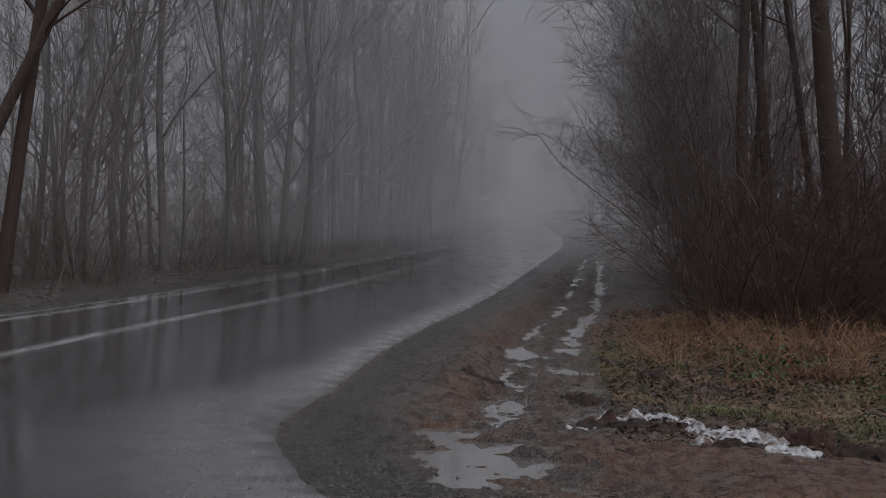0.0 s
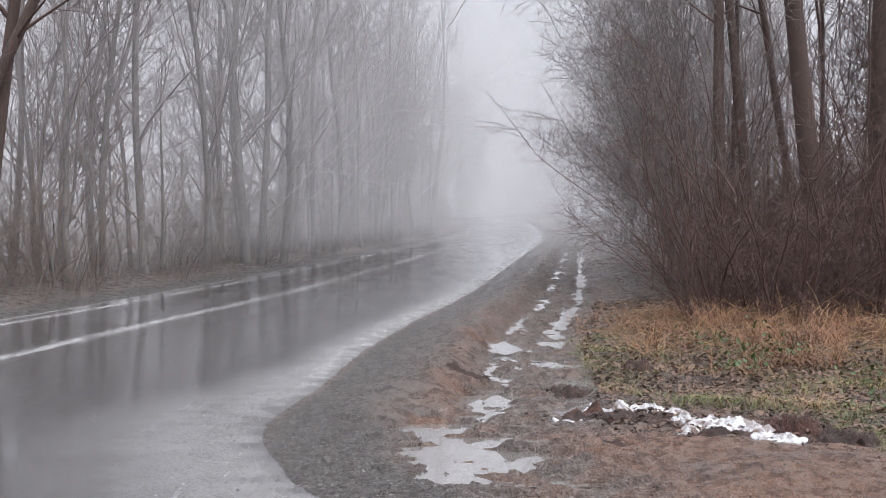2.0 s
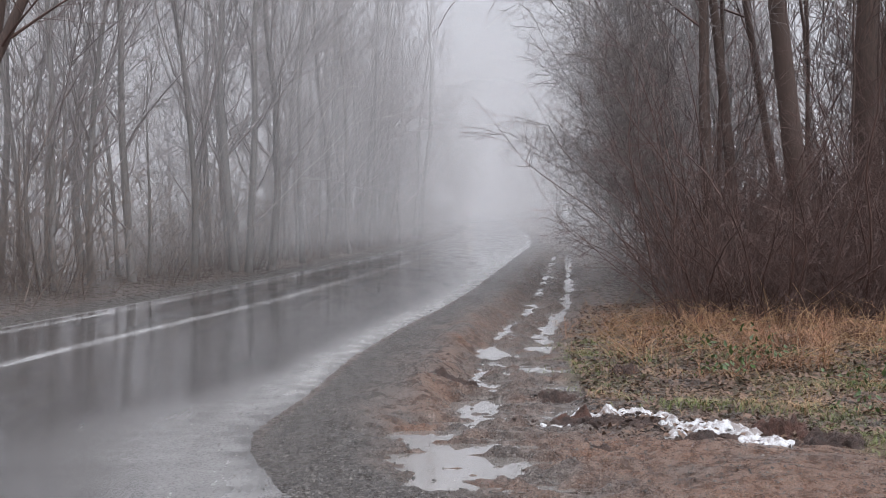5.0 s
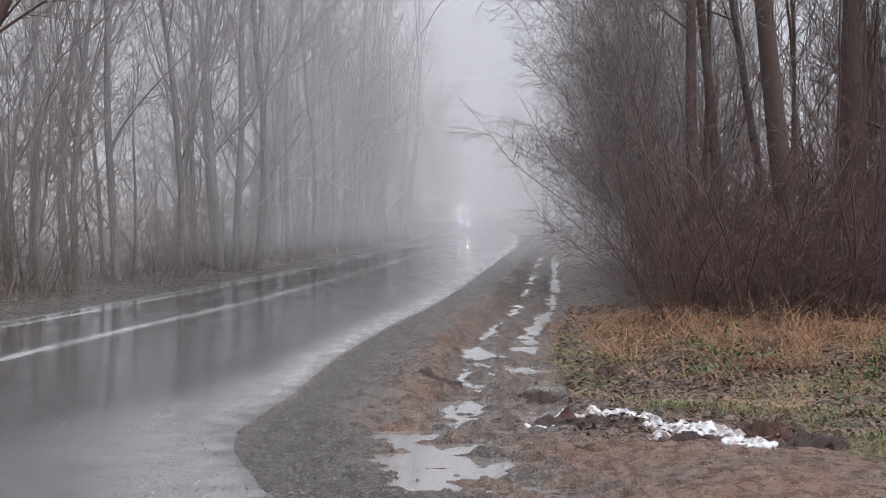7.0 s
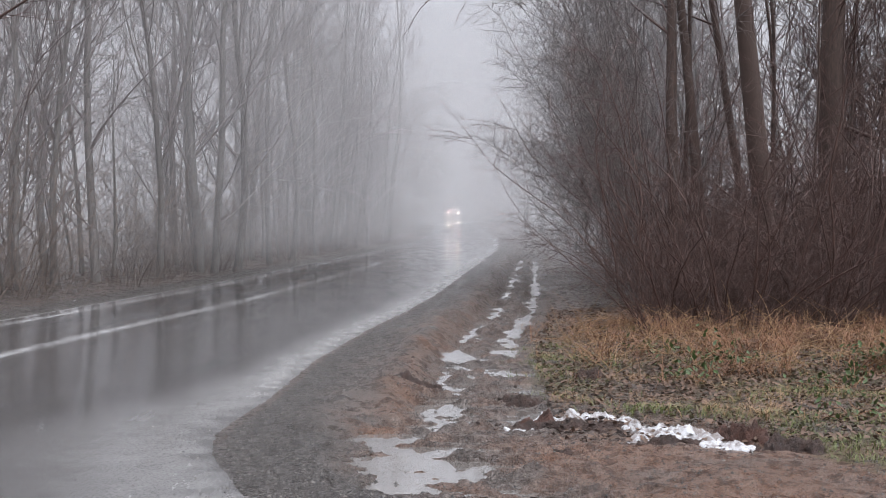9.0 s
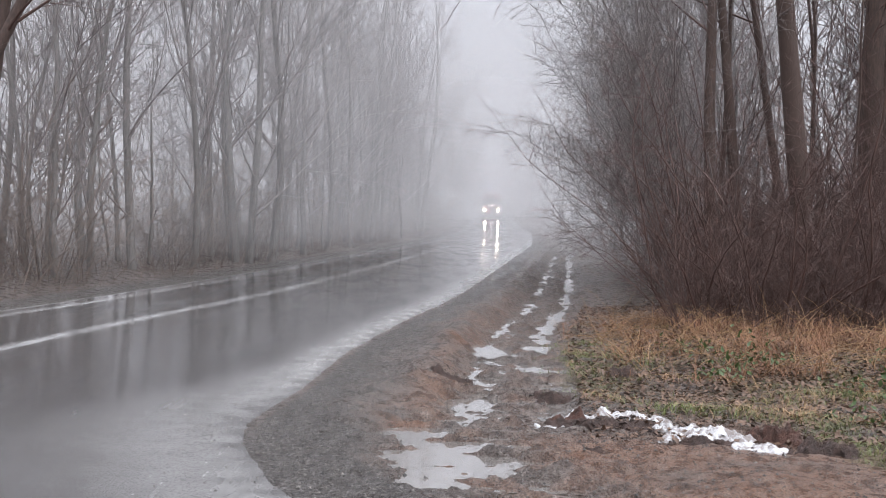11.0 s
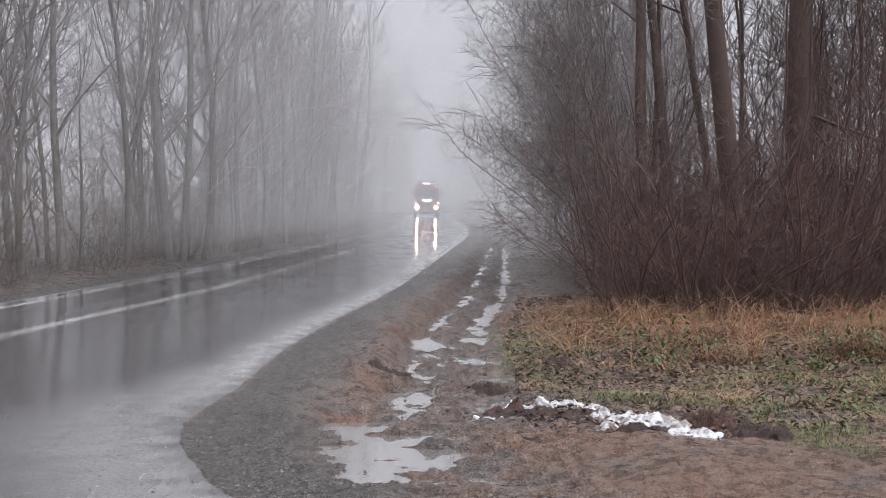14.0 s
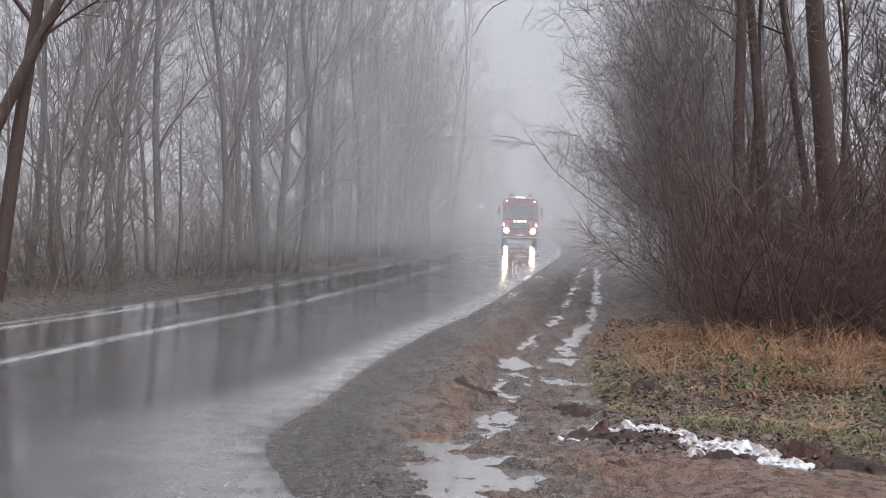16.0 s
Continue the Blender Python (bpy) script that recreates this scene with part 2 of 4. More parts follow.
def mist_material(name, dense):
    """Haze put into a see-through sheet: passes most light, scatters the rest; faded at the ground and high up, uneven
    between.
    """
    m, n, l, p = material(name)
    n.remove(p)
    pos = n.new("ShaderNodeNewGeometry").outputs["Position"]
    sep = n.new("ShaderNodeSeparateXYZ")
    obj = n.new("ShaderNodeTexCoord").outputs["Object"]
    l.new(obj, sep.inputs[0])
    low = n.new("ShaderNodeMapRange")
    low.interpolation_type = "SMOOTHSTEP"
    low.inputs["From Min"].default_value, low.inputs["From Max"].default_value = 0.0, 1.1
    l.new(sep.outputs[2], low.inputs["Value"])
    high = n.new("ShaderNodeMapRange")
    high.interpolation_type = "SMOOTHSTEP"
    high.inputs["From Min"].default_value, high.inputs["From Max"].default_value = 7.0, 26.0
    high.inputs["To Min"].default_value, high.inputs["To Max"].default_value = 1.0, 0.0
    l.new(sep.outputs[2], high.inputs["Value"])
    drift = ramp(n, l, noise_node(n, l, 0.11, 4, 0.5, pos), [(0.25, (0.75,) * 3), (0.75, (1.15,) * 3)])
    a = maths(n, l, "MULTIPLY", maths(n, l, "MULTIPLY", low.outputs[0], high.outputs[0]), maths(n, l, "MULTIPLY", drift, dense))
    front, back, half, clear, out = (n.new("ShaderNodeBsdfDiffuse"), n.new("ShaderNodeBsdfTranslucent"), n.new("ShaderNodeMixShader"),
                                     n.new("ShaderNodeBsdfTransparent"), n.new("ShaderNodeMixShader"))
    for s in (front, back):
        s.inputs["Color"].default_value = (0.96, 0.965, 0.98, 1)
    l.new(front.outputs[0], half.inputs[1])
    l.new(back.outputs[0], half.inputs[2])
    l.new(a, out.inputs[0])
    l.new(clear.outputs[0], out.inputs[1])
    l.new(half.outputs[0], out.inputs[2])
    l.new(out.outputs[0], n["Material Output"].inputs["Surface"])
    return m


# ---- mesh helpers ----
def mesh_object(name, verts, faces, mat, parent=None, label="", smooth=True):
    me = bpy.data.meshes.new(name)
    me.from_pydata([tuple(v) for v in verts], [], [tuple(f) for f in faces])
    if smooth:
        me.polygons.foreach_set("use_smooth", [True] * len(me.polygons))
    for mm in (mat if isinstance(mat, (list, tuple)) else (mat,)):
        me.materials.append(mm)
    me.update()
    ob = new(name, me)
    if parent is not None:
        ob.parent = parent
    if label:
        tagged(ob, label)
    return ob


def part(name, bm, mat, parent, label="", smooth=False):
    me = bpy.data.meshes.new(name)
    bm.to_mesh(me)
    bm.free()
    me.materials.append(mat)
    if smooth:
        me.polygons.foreach_set("use_smooth", [True] * len(me.polygons))
    ob = new(name, me)
    ob.parent = parent
    if label:
        tagged(ob, label)
    return ob


def box(size, at, bevel=0.02, taper=None):
    bm = bmesh.new()
    bmesh.ops.create_cube(bm, size=1.0)
    for v in bm.verts:
        k = 1.0 if taper is None or v.co.z < 0 else taper
        v.co = Vector((v.co.x * size[0] * k, v.co.y * size[1], v.co.z * size[2])) + Vector(at)
    if bevel:
        bmesh.ops.bevel(bm, geom=bm.edges[:], offset=bevel, segments=2, affect="EDGES")
    return bm


def rod(radius, length, at, axis="X", seg=20, bevel=0.0):
    bm = bmesh.new()
    bmesh.ops.create_cone(bm, cap_ends=True, segments=seg, radius1=radius, radius2=radius, depth=length)
    if bevel:
        bmesh.ops.bevel(bm, geom=[e for e in bm.edges if abs(e.verts[0].co.z - e.verts[1].co.z) < 1e-4], offset=bevel, segments=2, affect="EDGES")
    turn = {"X": Matrix.Rotation(radians(90), 4, "Y"), "Y": Matrix.Rotation(radians(90), 4, "X"), "Z": Matrix.Identity(4)}[axis]
    bmesh.ops.transform(bm, matrix=Matrix.Translation(at) @ turn, verts=bm.verts)
    return bm


class Tubes:
    """Collects tapered tubes into one mesh."""

    def __init__(self):
        self.v, self.f, self.count = [], [], 0

    def add(self, pts, r0, r1, sides=3, power=1.0):
        pts = np.asarray(pts, float)
        k = len(pts)
        d = np.gradient(pts, axis=0)
        d /= np.linalg.norm(d, axis=1)[:, None] + 1e-9
        ref = np.where(np.abs(d[:, 2:3]) > 0.9, np.array([[1.0, 0, 0]]), np.array([[0, 0, 1.0]]))
        u = np.cross(d, ref)
        u /= np.linalg.norm(u, axis=1)[:, None] + 1e-9
        w = np.cross(d, u)
        r = r0 + (r1 - r0) * np.linspace(0, 1, k) ** power
        a = np.arange(sides) * 2 * np.pi / sides
        ring = pts[:, None, :] + r[:, None, None] * (np.cos(a)[None, :, None] * u[:, None, :] + np.sin(a)[None, :, None] * w[:, None, :])
        self.v.append(ring.reshape(-1, 3))
        b = self.count
        for i in range(k - 1):
            for j in range(sides):
                j2 = (j + 1) % sides
                self.f.append((b + i * sides + j, b + i * sides + j2, b + (i + 1) * sides + j2, b + (i + 1) * sides + j))
        self.count += k * sides

    def object(self, name, mat, parent=None, label=""):
        return mesh_object(name, np.concatenate(self.v), self.f, mat, parent, label)


# ---- the lie of the land ----
Y_TABLE = np.arange(-60.0, 700.0, 0.25)


def table(points, soft):
    ys, xs = [p[0] for p in points], [p[1] for p in points]
    x = np.interp(Y_TABLE, ys, xs)
    k = np.exp(-0.5 * (np.arange(-40, 41) * 0.25 / soft) ** 2)
    x = np.convolve(np.pad(x, 40, mode="edge"), k / k.sum(), mode="valid")
    return lambda y: np.interp(y, Y_TABLE, x)


# road edges: distance ahead, sideways
left_edge = table([(-60, -24), (0, -9.6), (10, -6.75), (15.2, -5.5), (18, -5.0), (23.2, -4.15), (28.6, -3.3), (34.5, -2.6), (45, -1.2), (60, 0.7),
                   (80, 3.0), (105, 4.7), (128, 6.2), (154, 8.0), (197, 10.0), (230, 10.4), (260, 9.8), (300, 7.0), (346, 1.0), (420, -14), (700, -90)], 1.5)
right_far = [(12.3, -0.54), (16.2, 0.07), (18.6, 0.54), (22.8, 1.2), (32.4, 2.5), (45, 4.2), (56, 5.7), (70, 7.3), (81, 8.3),
             (105, 9.7), (128, 11.2), (154, 13.0), (197, 15.0), (230, 15.4), (260, 14.8), (300, 12.0), (346, 6.0), (420, -9), (700, -85)]
right_edge = table([(-60, 9), (0, 3.0), (4.5, 0.6), (6.0, -0.50), (6.4, -0.66), (7.1, -0.84), (7.8, -1.02), (8.4, -0.95), (9.2, -0.82), (10.4, -0.70)] + right_far, 0.3)
road_line = table([(-60, -10), (0, -5.6), (11.3, -4.08), (12.3, -3.85), (15.4, -3.35), (19.8, -2.42), (24.2, -1.8), (31, -0.85), (50.7, 1.5), (66, 3.5), (80, 5.2),
                   (105, 7.0), (128, 8.5), (154, 10.3), (197, 12.4), (230, 12.8), (260, 12.2), (346, 3.4), (700, -88)], 1.5)


def rise(y):
    t = np.maximum(0.0, np.asarray(y, float) - 62.0)
    return 0.0118 * t * t / (t + 14.0)


def step(a, b, x):
    t = np.clip((x - a) / (b - a), 0, 1)
    return t * t * (3 - 2 * t)


def hump(c, w, x):
    return np.exp(-((x - c) / w) ** 2)


_rng = np.random.default_rng(5)
_waves = [(_rng.uniform(-1, 1, 2), _rng.uniform(0, 6.28)) for _ in range(60)]


def rough(x, y, size):
    """Smooth pseudo-random relief of about that wavelength, about -1 to 1."""
    s = 0.0
    for i, (d, ph) in enumerate(_waves[:14]):
        d = d / np.linalg.norm(d)
        k = 6.283 / size * (0.6 + 0.8 * ((i * 37) % 14) / 14)
        s = s + np.sin(k * (d[0] * x + d[1] * y) + ph + 1.7 * np.sin(k * 0.37 * (d[1] * x - d[0] * y) + 2 * ph))
    return s / 4.2


def height(x, y):
    x, y = np.asarray(x, float), np.asarray(y, float)
    u, v = x - right_edge(y), left_edge(y) - x
    r1, r2, r3 = rough(x, y, 0.9), rough(x + 9, y, 0.28), rough(x, y + 5, 3.5)
    near = step(70, 20, y)
    berm = 0.13 * hump(0.9, 0.26, u) * step(8.2, 9.6, y) * (1 + 0.25 * r1) + 0.05 * hump(0.45, 0.3, u)
    rut = -(0.036 + 0.049 * step(12.0, 14.0, y)) * hump(1.28, 0.24, u) * step(7.9, 9.0, y) - 0.075 * hump(1.86, 0.17, u) * step(11.5, 14.5, y)
    pool = -0.046 * np.exp(-(((x - 0.14) / 0.46) ** 2 + ((y - 7.25) / 0.62) ** 2) ** 1.3) - 0.05 * np.exp(-((x - 0.02) / 0.2) ** 2 - ((y - 6.35) / 0.35) ** 2)
    wet = step(1.0, 1.3, u) * step(2.3, 1.7, u) * step(5.9, 6.5, y) * step(15, 12, y)
    streak = wet * (-0.010 + 0.030 * rough(x * 0.42, y * 1.7, 0.26) + 0.014 * rough(x * 0.6 + 4, y * 1.6, 0.10))
    bank = 0.09 * step(2.1, 4.5, u) * step(8.5, 12, y) + 0.2 * step(5, 14, u) * step(15, 22, y)
    flat = 0.02 * step(0.9, 2.2, u) * step(9, 7, y)
    right = np.where(u > 0, berm + rut + pool + streak + bank + flat + near * (0.022 * r1 + 0.013 * r2 + 0.009 * rough(x, y + 2, 0.11)) * step(0.05, 0.6, u) * (1 - 0.4 * step(2.2, 3, u)) + near * 0.045 * rough(x * 0.4, y * 1.8, 0.34) * hump(1.55, 0.6, u) + 0.04 * rough(x * 1.3, y * 0.55, 0.3) * hump(1.57, 0.5, u) * step(12, 15, y) - 0.012 * hump(1.6, 0.5, u) + 0.02 * r3 * step(2, 4, u), 0)
    left = np.where(v > 0, 0.03 * step(0, 0.8, v) + (0.12 * step(0.7, 2.2, v) + 0.03 * r3) * step(0.3, 1.5, v) + 0.012 * near * r1 * step(0, 0.3, v) + 0.5 * step(6, 40, v), 0)
    inside = np.where((u <= 0) & (v <= 0), -0.05 * step(0.05, 0.28, np.minimum(-u, -v)) + 0.002 * r2 * step(0.25, 0.0, -u), 0)
    return rise(y) + right + left + inside


def ground():
    ang = np.radians(np.concatenate([np.arange(-180, -30, 6.0), np.arange(-30, 32, 0.22), np.arange(32, 181, 6.0)]))
    ang[-1] = math.pi
    rad = np.concatenate([np.linspace(0.5, 4.8, 8), 5 * 1.0068 ** np.arange(0, 400), 5 * 1.0068 ** 400 * 1.022 ** np.arange(1, 90), 540 * 1.35 ** np.arange(1, 8)])
    R, A = np.meshgrid(rad, ang, indexing="ij")
    X, Y = R * np.sin(A), R * np.cos(A)
    Z = height(X, np.clip(Y, -60, 650))
    verts = np.stack([X, Y, Z], -1).reshape(-1, 3)
    n, m = len(rad), len(ang)
    i, j = np.meshgrid(np.arange(n - 1), np.arange(m - 1), indexing="ij")
    a = (i * m + j).ravel()
    faces = np.stack([a, a + 1, a + m + 1, a + m], -1)
    ob = mesh_object("ground", verts, faces.tolist(), M_GROUND)
    u, v = X - right_edge(Y), left_edge(Y) - X
    n1, n2 = rough(X, Y, 1.4), rough(X + 3, Y, 0.5)
    gravel = np.where(u > 0, step(0.75, 0.2, u + 0.15 * n1), 0) + np.where(v > 0, step(0.9, 0.5, v), 0)
    gravel = np.clip(gravel + step(8.2, 7.2, Y) * step(0.9, 0.3, u + 0.2 * n1), 0, 1)
    grass = step(2.2, 2.9, u + 0.35 * n1) * step(8.3, 9.2, Y + 0.4 * n2 + 0.1 * X + 1.8 * step(2.5, 3.1, X)) * step(17, 13.5, Y) * (0.3 + 0.45 * n1)
    redness = np.clip(step(0.6, 1.1, u + 0.2 * n1) * (0.14 + 0.28 * n2 + 0.5 * hump(0.98, 0.22, u)) * step(26, 12, Y) + (0.8 + 0.3 * n1) * step(8.1, 7.3, Y + 0.3 * n2) * step(1.4, 2.0, u), 0, 1)
    litter = step(2.4, 3.3, u + 0.4 * n1) * step(9.2, 10.2, Y) + step(1.2, 2.4, v + 0.4 * n1)
    zone = np.stack([gravel, np.clip(grass, 0, 1), redness, np.clip(litter, 0, 1)], -1).reshape(-1, 4)
    ob.data.color_attributes.new("zone", "FLOAT_COLOR", "POINT").data.foreach_set("color", zone.ravel())
    return tagged(ob, "wet brown soil, mud and leaf litter beside the road", "ground", kind="structure")


ground()


def road():
    ys = np.concatenate([np.arange(-40, 4, 2.0), 4 * 1.0105 ** np.arange(0, 500)])
    ys = ys[ys < 640]
    s = np.concatenate([np.linspace(0, 0.08, 5), np.linspace(0.1, 0.34, 10), np.linspace(0.36, 0.8, 30), np.linspace(0.81, 1, 36)])
    Y, S = np.meshgrid(ys, s, indexing="ij")
    L, Rr = left_edge(Y), right_edge(Y) + (0.035 * rough(Y * 0 + 3, Y, 0.9) + 0.03 * rough(Y * 0 + 5, Y, 0.22)) * step(40, 12, Y)
    X = L + (Rr - L) * S
    crown = 0.004 + 0.02 * np.sin(np.pi * S)
    Z = rise(Y) + crown - 0.012 * step(0.95, 1.0, S)
    n, m = Y.shape
    i, j = np.meshgrid(np.arange(n - 1), np.arange(m - 1), indexing="ij")
    a = (i * m + j).ravel()
    ob = mesh_object("road", np.stack([X, Y, Z], -1).reshape(-1, 3), np.stack([a, a + 1, a + m + 1, a + m], -1).tolist(), M_ROAD)
    u, v = Rr - X, X - L
    # sandy margin; it widens close by as sky sheen painted into the asphalt
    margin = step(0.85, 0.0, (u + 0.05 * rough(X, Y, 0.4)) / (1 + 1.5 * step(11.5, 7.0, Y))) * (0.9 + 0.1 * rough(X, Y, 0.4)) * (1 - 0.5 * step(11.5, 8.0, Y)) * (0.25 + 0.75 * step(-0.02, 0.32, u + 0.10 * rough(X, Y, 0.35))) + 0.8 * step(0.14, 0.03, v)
    # worn lines, their paleness partly wet sheen put into the colour
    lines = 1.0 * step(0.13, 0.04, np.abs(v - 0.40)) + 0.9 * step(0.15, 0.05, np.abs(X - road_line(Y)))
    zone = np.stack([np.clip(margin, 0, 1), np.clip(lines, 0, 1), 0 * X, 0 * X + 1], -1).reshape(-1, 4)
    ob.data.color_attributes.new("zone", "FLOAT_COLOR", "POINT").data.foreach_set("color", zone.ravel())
    return tagged(ob, "narrow wet asphalt road with worn pale lines, sandy margin and painted sheen", "road", kind="structure")


road()


def puddle(name, ys, centre, half, level, label):
    """A level sheet of water in a hollow; the soil rises through it at its edge."""
    verts, faces = [], []
    for k, y in enumerate(ys):
        for s in (-1, -0.33, 0.33, 1):
            verts.append((centre(y) + s * half(y), y, float(rise(y)) + level))
    for k in range(len(ys) - 1):
        for j in range(3):
            a = k * 4 + j
            faces.append((a, a + 1, a + 5, a + 4))
    return tagged(mesh_object(name, verts, faces, M_WATER), label, "puddle", "puddles")


puddle("puddle", np.linspace(6.25, 13.3, 40), lambda y: float(np.interp(y, [6.2, 7.6, 9.0, 13.3], [0.13, 0.13, 0.45, 1.1])), lambda y: 0.86, -0.014,
       "broad shallow puddle running on into a muddy wheel rut")
puddle("puddle", np.linspace(13.4, 44, 60), lambda y: right_edge(y) + 1.28, lambda y: 0.34, -0.055, "water lying in the wheel rut beside the bank")
puddle("puddle", np.linspace(12.5, 46, 60), lambda y: right_edge(y) + 1.88, lambda y: 0.28, -0.046, "bright water in the outer wheel rut")


puddle("puddle", np.linspace(108, 116, 6), lambda y: left_edge(y) - 2.5, lambda y: 1.25, 0.165, "pale water lying at the mouth of a side track")


# ---- trees ----
def limb(rng, start, way, length, k, wobble, lift):
    """A crooked line of k points."""
    way = np.array(way, float)
    way /= np.linalg.norm(way)
    pts, p = [np.array(start, float)], np.array(start, float)
    for _ in range(k - 1):
        way = way + rng.normal(0, wobble, 3) + np.array([0, 0, lift])
        way /= np.linalg.norm(way)
        p = p + way * length / (k - 1)
        pts.append(p)
    return np.array(pts)


def along(pts, f):
    i = f * (len(pts) - 1)
    a = min(int(i), len(pts) - 2)
    return pts[a] + (pts[a + 1] - pts[a]) * (i - a), pts[a + 1] - pts[a]


def side_way(rng, d, spread):
    """A direction that leaves d at about that angle, in radians."""
    d = d / np.linalg.norm(d)
    r = rng.normal(0, 1, 3)
    r -= d * r.dot(d)
    r /= np.linalg.norm(r) + 1e-9
    return d * math.cos(spread) + r * math.sin(spread)


def build_tree(seed, tall, radius, limbs, twigs, lean=(0, 0), first=0.3, sprays=5, mat=None, fine=0.0075, bend=3, wobble=0.05, twig=None, extra=()):
    rng = np.random.default_rng(seed)
    tree = new("tree")
    trunk, crown = Tubes(), Tubes()
    line = limb(rng, (0, 0, -0.15), (lean[0], lean[1], 1), tall, 14, wobble, 0.02)
    trunk.add(line, radius, radius * 0.12, 8, 0.9)
    trunk.add(np.array([line[0] - (0, 0, 0.1), line[0] + (0, 0, 0.35)]), radius * 1.35, radius * 0.96, 8)
    for i in range(limbs):
        f = first + (0.97 - first) * (i + rng.uniform(0, 1)) / limbs
        p, d = along(line, f)
        ln = tall * rng.uniform(0.16, 0.34) * (1.15 - 0.75 * f)
        r = radius * (1 - 0.85 * f) * rng.uniform(0.18, 0.42)
        a = limb(rng, p, side_way(rng, d, rng.uniform(0.45, 0.95)), ln, 7, 0.10, 0.07)
        crown.add(a, max(r, fine), fine * 0.7, 4)
        for j in range(twigs):
            q, e = along(a, rng.uniform(0.2, 0.97))
            b = limb(rng, q, side_way(rng, e, rng.uniform(0.4, 0.9)), ln * rng.uniform(0.25, 0.55), 3 + bend - 1, 0.13, 0.05)
            crown.add(b, fine * 1.1, fine * 0.55, 3)
            for s in range(sprays):
                q2, e2 = along(b, rng.uniform(0.2, 1.0))
                crown.add(limb(rng, q2, side_way(rng, e2, rng.uniform(0.3, 0.8)), ln * rng.uniform(0.10, 0.25), bend, 0.12, 0.03), fine * 0.6, fine * 0.4, 3)
    for p, way, ln, r in extra:
        a = limb(rng, p, way, ln, 9, 0.06, -0.04)
        crown.add(a, r, fine, 5)
        for j in range(14):
            q, e = along(a, rng.uniform(0.15, 1.0))
            crown.add(limb(rng, q, side_way(rng, e, 0.7), rng.uniform(0.3, 1.1), 5, 0.14, 0.0), fine, fine * 0.5, 3)
    trunk.object("trunk", mat or M_BARK, tree)
    crown.object("crown", twig or M_TWIG, tree)
    return tree


def place(ob, x, y, turn=0.0, size=1.0, sink=0.05):
    """Sets a thing on the ground."""
    ob.location = (x, y, float(height(x, y)) - sink)
    ob.rotation_euler = (0, 0, turn)
    ob.scale = (size, size, size)
    return ob


def again(ob, x, y, turn, size, sink=0.05):
    c = copy_thing(ob, pose(x, y, float(height(x, y)) - sink, 0, 0, math.degrees(turn)))
    c.scale = (size, size, size)
    return c


rng = np.random.default_rng(11)
WOOD = "bare trees of the wood"
near_kinds = [build_tree(20 + i, t, r, 30, 8, (l, 0), 0.08, 5, wobble=0.065) for i, (t, r, l) in enumerate(
    [(15, 0.10, 0.03), (13, 0.07, -0.09), (16, 0.125, 0.04), (12, 0.055, 0.14), (14, 0.085, -0.05), (11, 0.045, 0.09)])]
far_kinds = [build_tree(40 + i, t, r, 22, 6, (l, 0), 0.10, 2, fine=0.012, bend=2) for i, (t, r, l) in enumerate(
    [(15, 0.13, 0.02), (17, 0.17, -0.03), (13, 0.10, 0.05), (14, 0.12, -0.05)])]
LABEL_NEAR = "tall slender leafless tree with grey bark at the wood's edge"
LABEL_FAR = "bare grey tree standing in the mist"
# trees that stand out at the left wood's edge: sideways, ahead, kind, size, turn
edge_trees = [(-6.45, 21.6, 1, 1.0, 0.4), (-6.1, 22.6, 4, 0.9, 2.0), (-7.2, 22.4, 3, 1.05, 3.4), (-5.75, 24.4, 0, 0.95, 1.1), (-4.95, 27.0, 4, 1.0, 5.0), (-4.45, 29.8, 2, 1.0, 0.2),
              (-4.15, 30.2, 0, 1.05, 4.0), (-3.75, 31.6, 2, 0.95, 2.6), (-4.7, 31.0, 1, 1.1, 1.4), (-3.35, 36.5, 0, 1.0, 3.0), (-4.0, 37.5, 4, 1.1, 0.9), (-2.9, 40.0, 2, 0.9, 2.2),
              (-8.0, 24.5, 5, 1.1, 1.0), (-6.8, 27.5, 3, 1.1, 2.0), (-5.6, 33.0, 4, 1.15, 3.0), (-7.9, 28.5, 2, 0.9, 5.5), (-9.0, 26.0, 0, 0.9, 4.4), (-2.3, 44.5, 1, 1.2, 0.3)]
used = set()


def grow(kinds, k, x, y, turn, size, label):
    ob = kinds[k]
    if (id(kinds), k) in used:
        t = again(ob, x, y, turn, size)
    else:
        used.add((id(kinds), k))
        t = place(ob, x, y, turn, size)
    return tagged(t, label, "tree", WOOD)


for x, y, k, s, a in edge_trees:
    grow(near_kinds, k, x, y, a, s, LABEL_NEAR)
# the wood behind, on the left
for i in range(9):
    y = rng.uniform(28, 62)
    grow(near_kinds, int(rng.integers(6)), float(left_edge(y)) - 2.2 - 16 * rng.uniform(0, 1) ** 1.3, y, rng.uniform(0, 6), rng.uniform(0.75, 1.1), LABEL_NEAR)
for i in range(85):
    y = 48 + 180 * rng.uniform(0, 1) ** 1.5
    grow(far_kinds, int(rng.integers(4)), float(left_edge(y)) - 1.3 - (2.5 + 0.035 * y) * rng.uniform(0, 1) ** 1.3, y, rng.uniform(0, 6), rng.uniform(0.8, 1.15), LABEL_FAR)
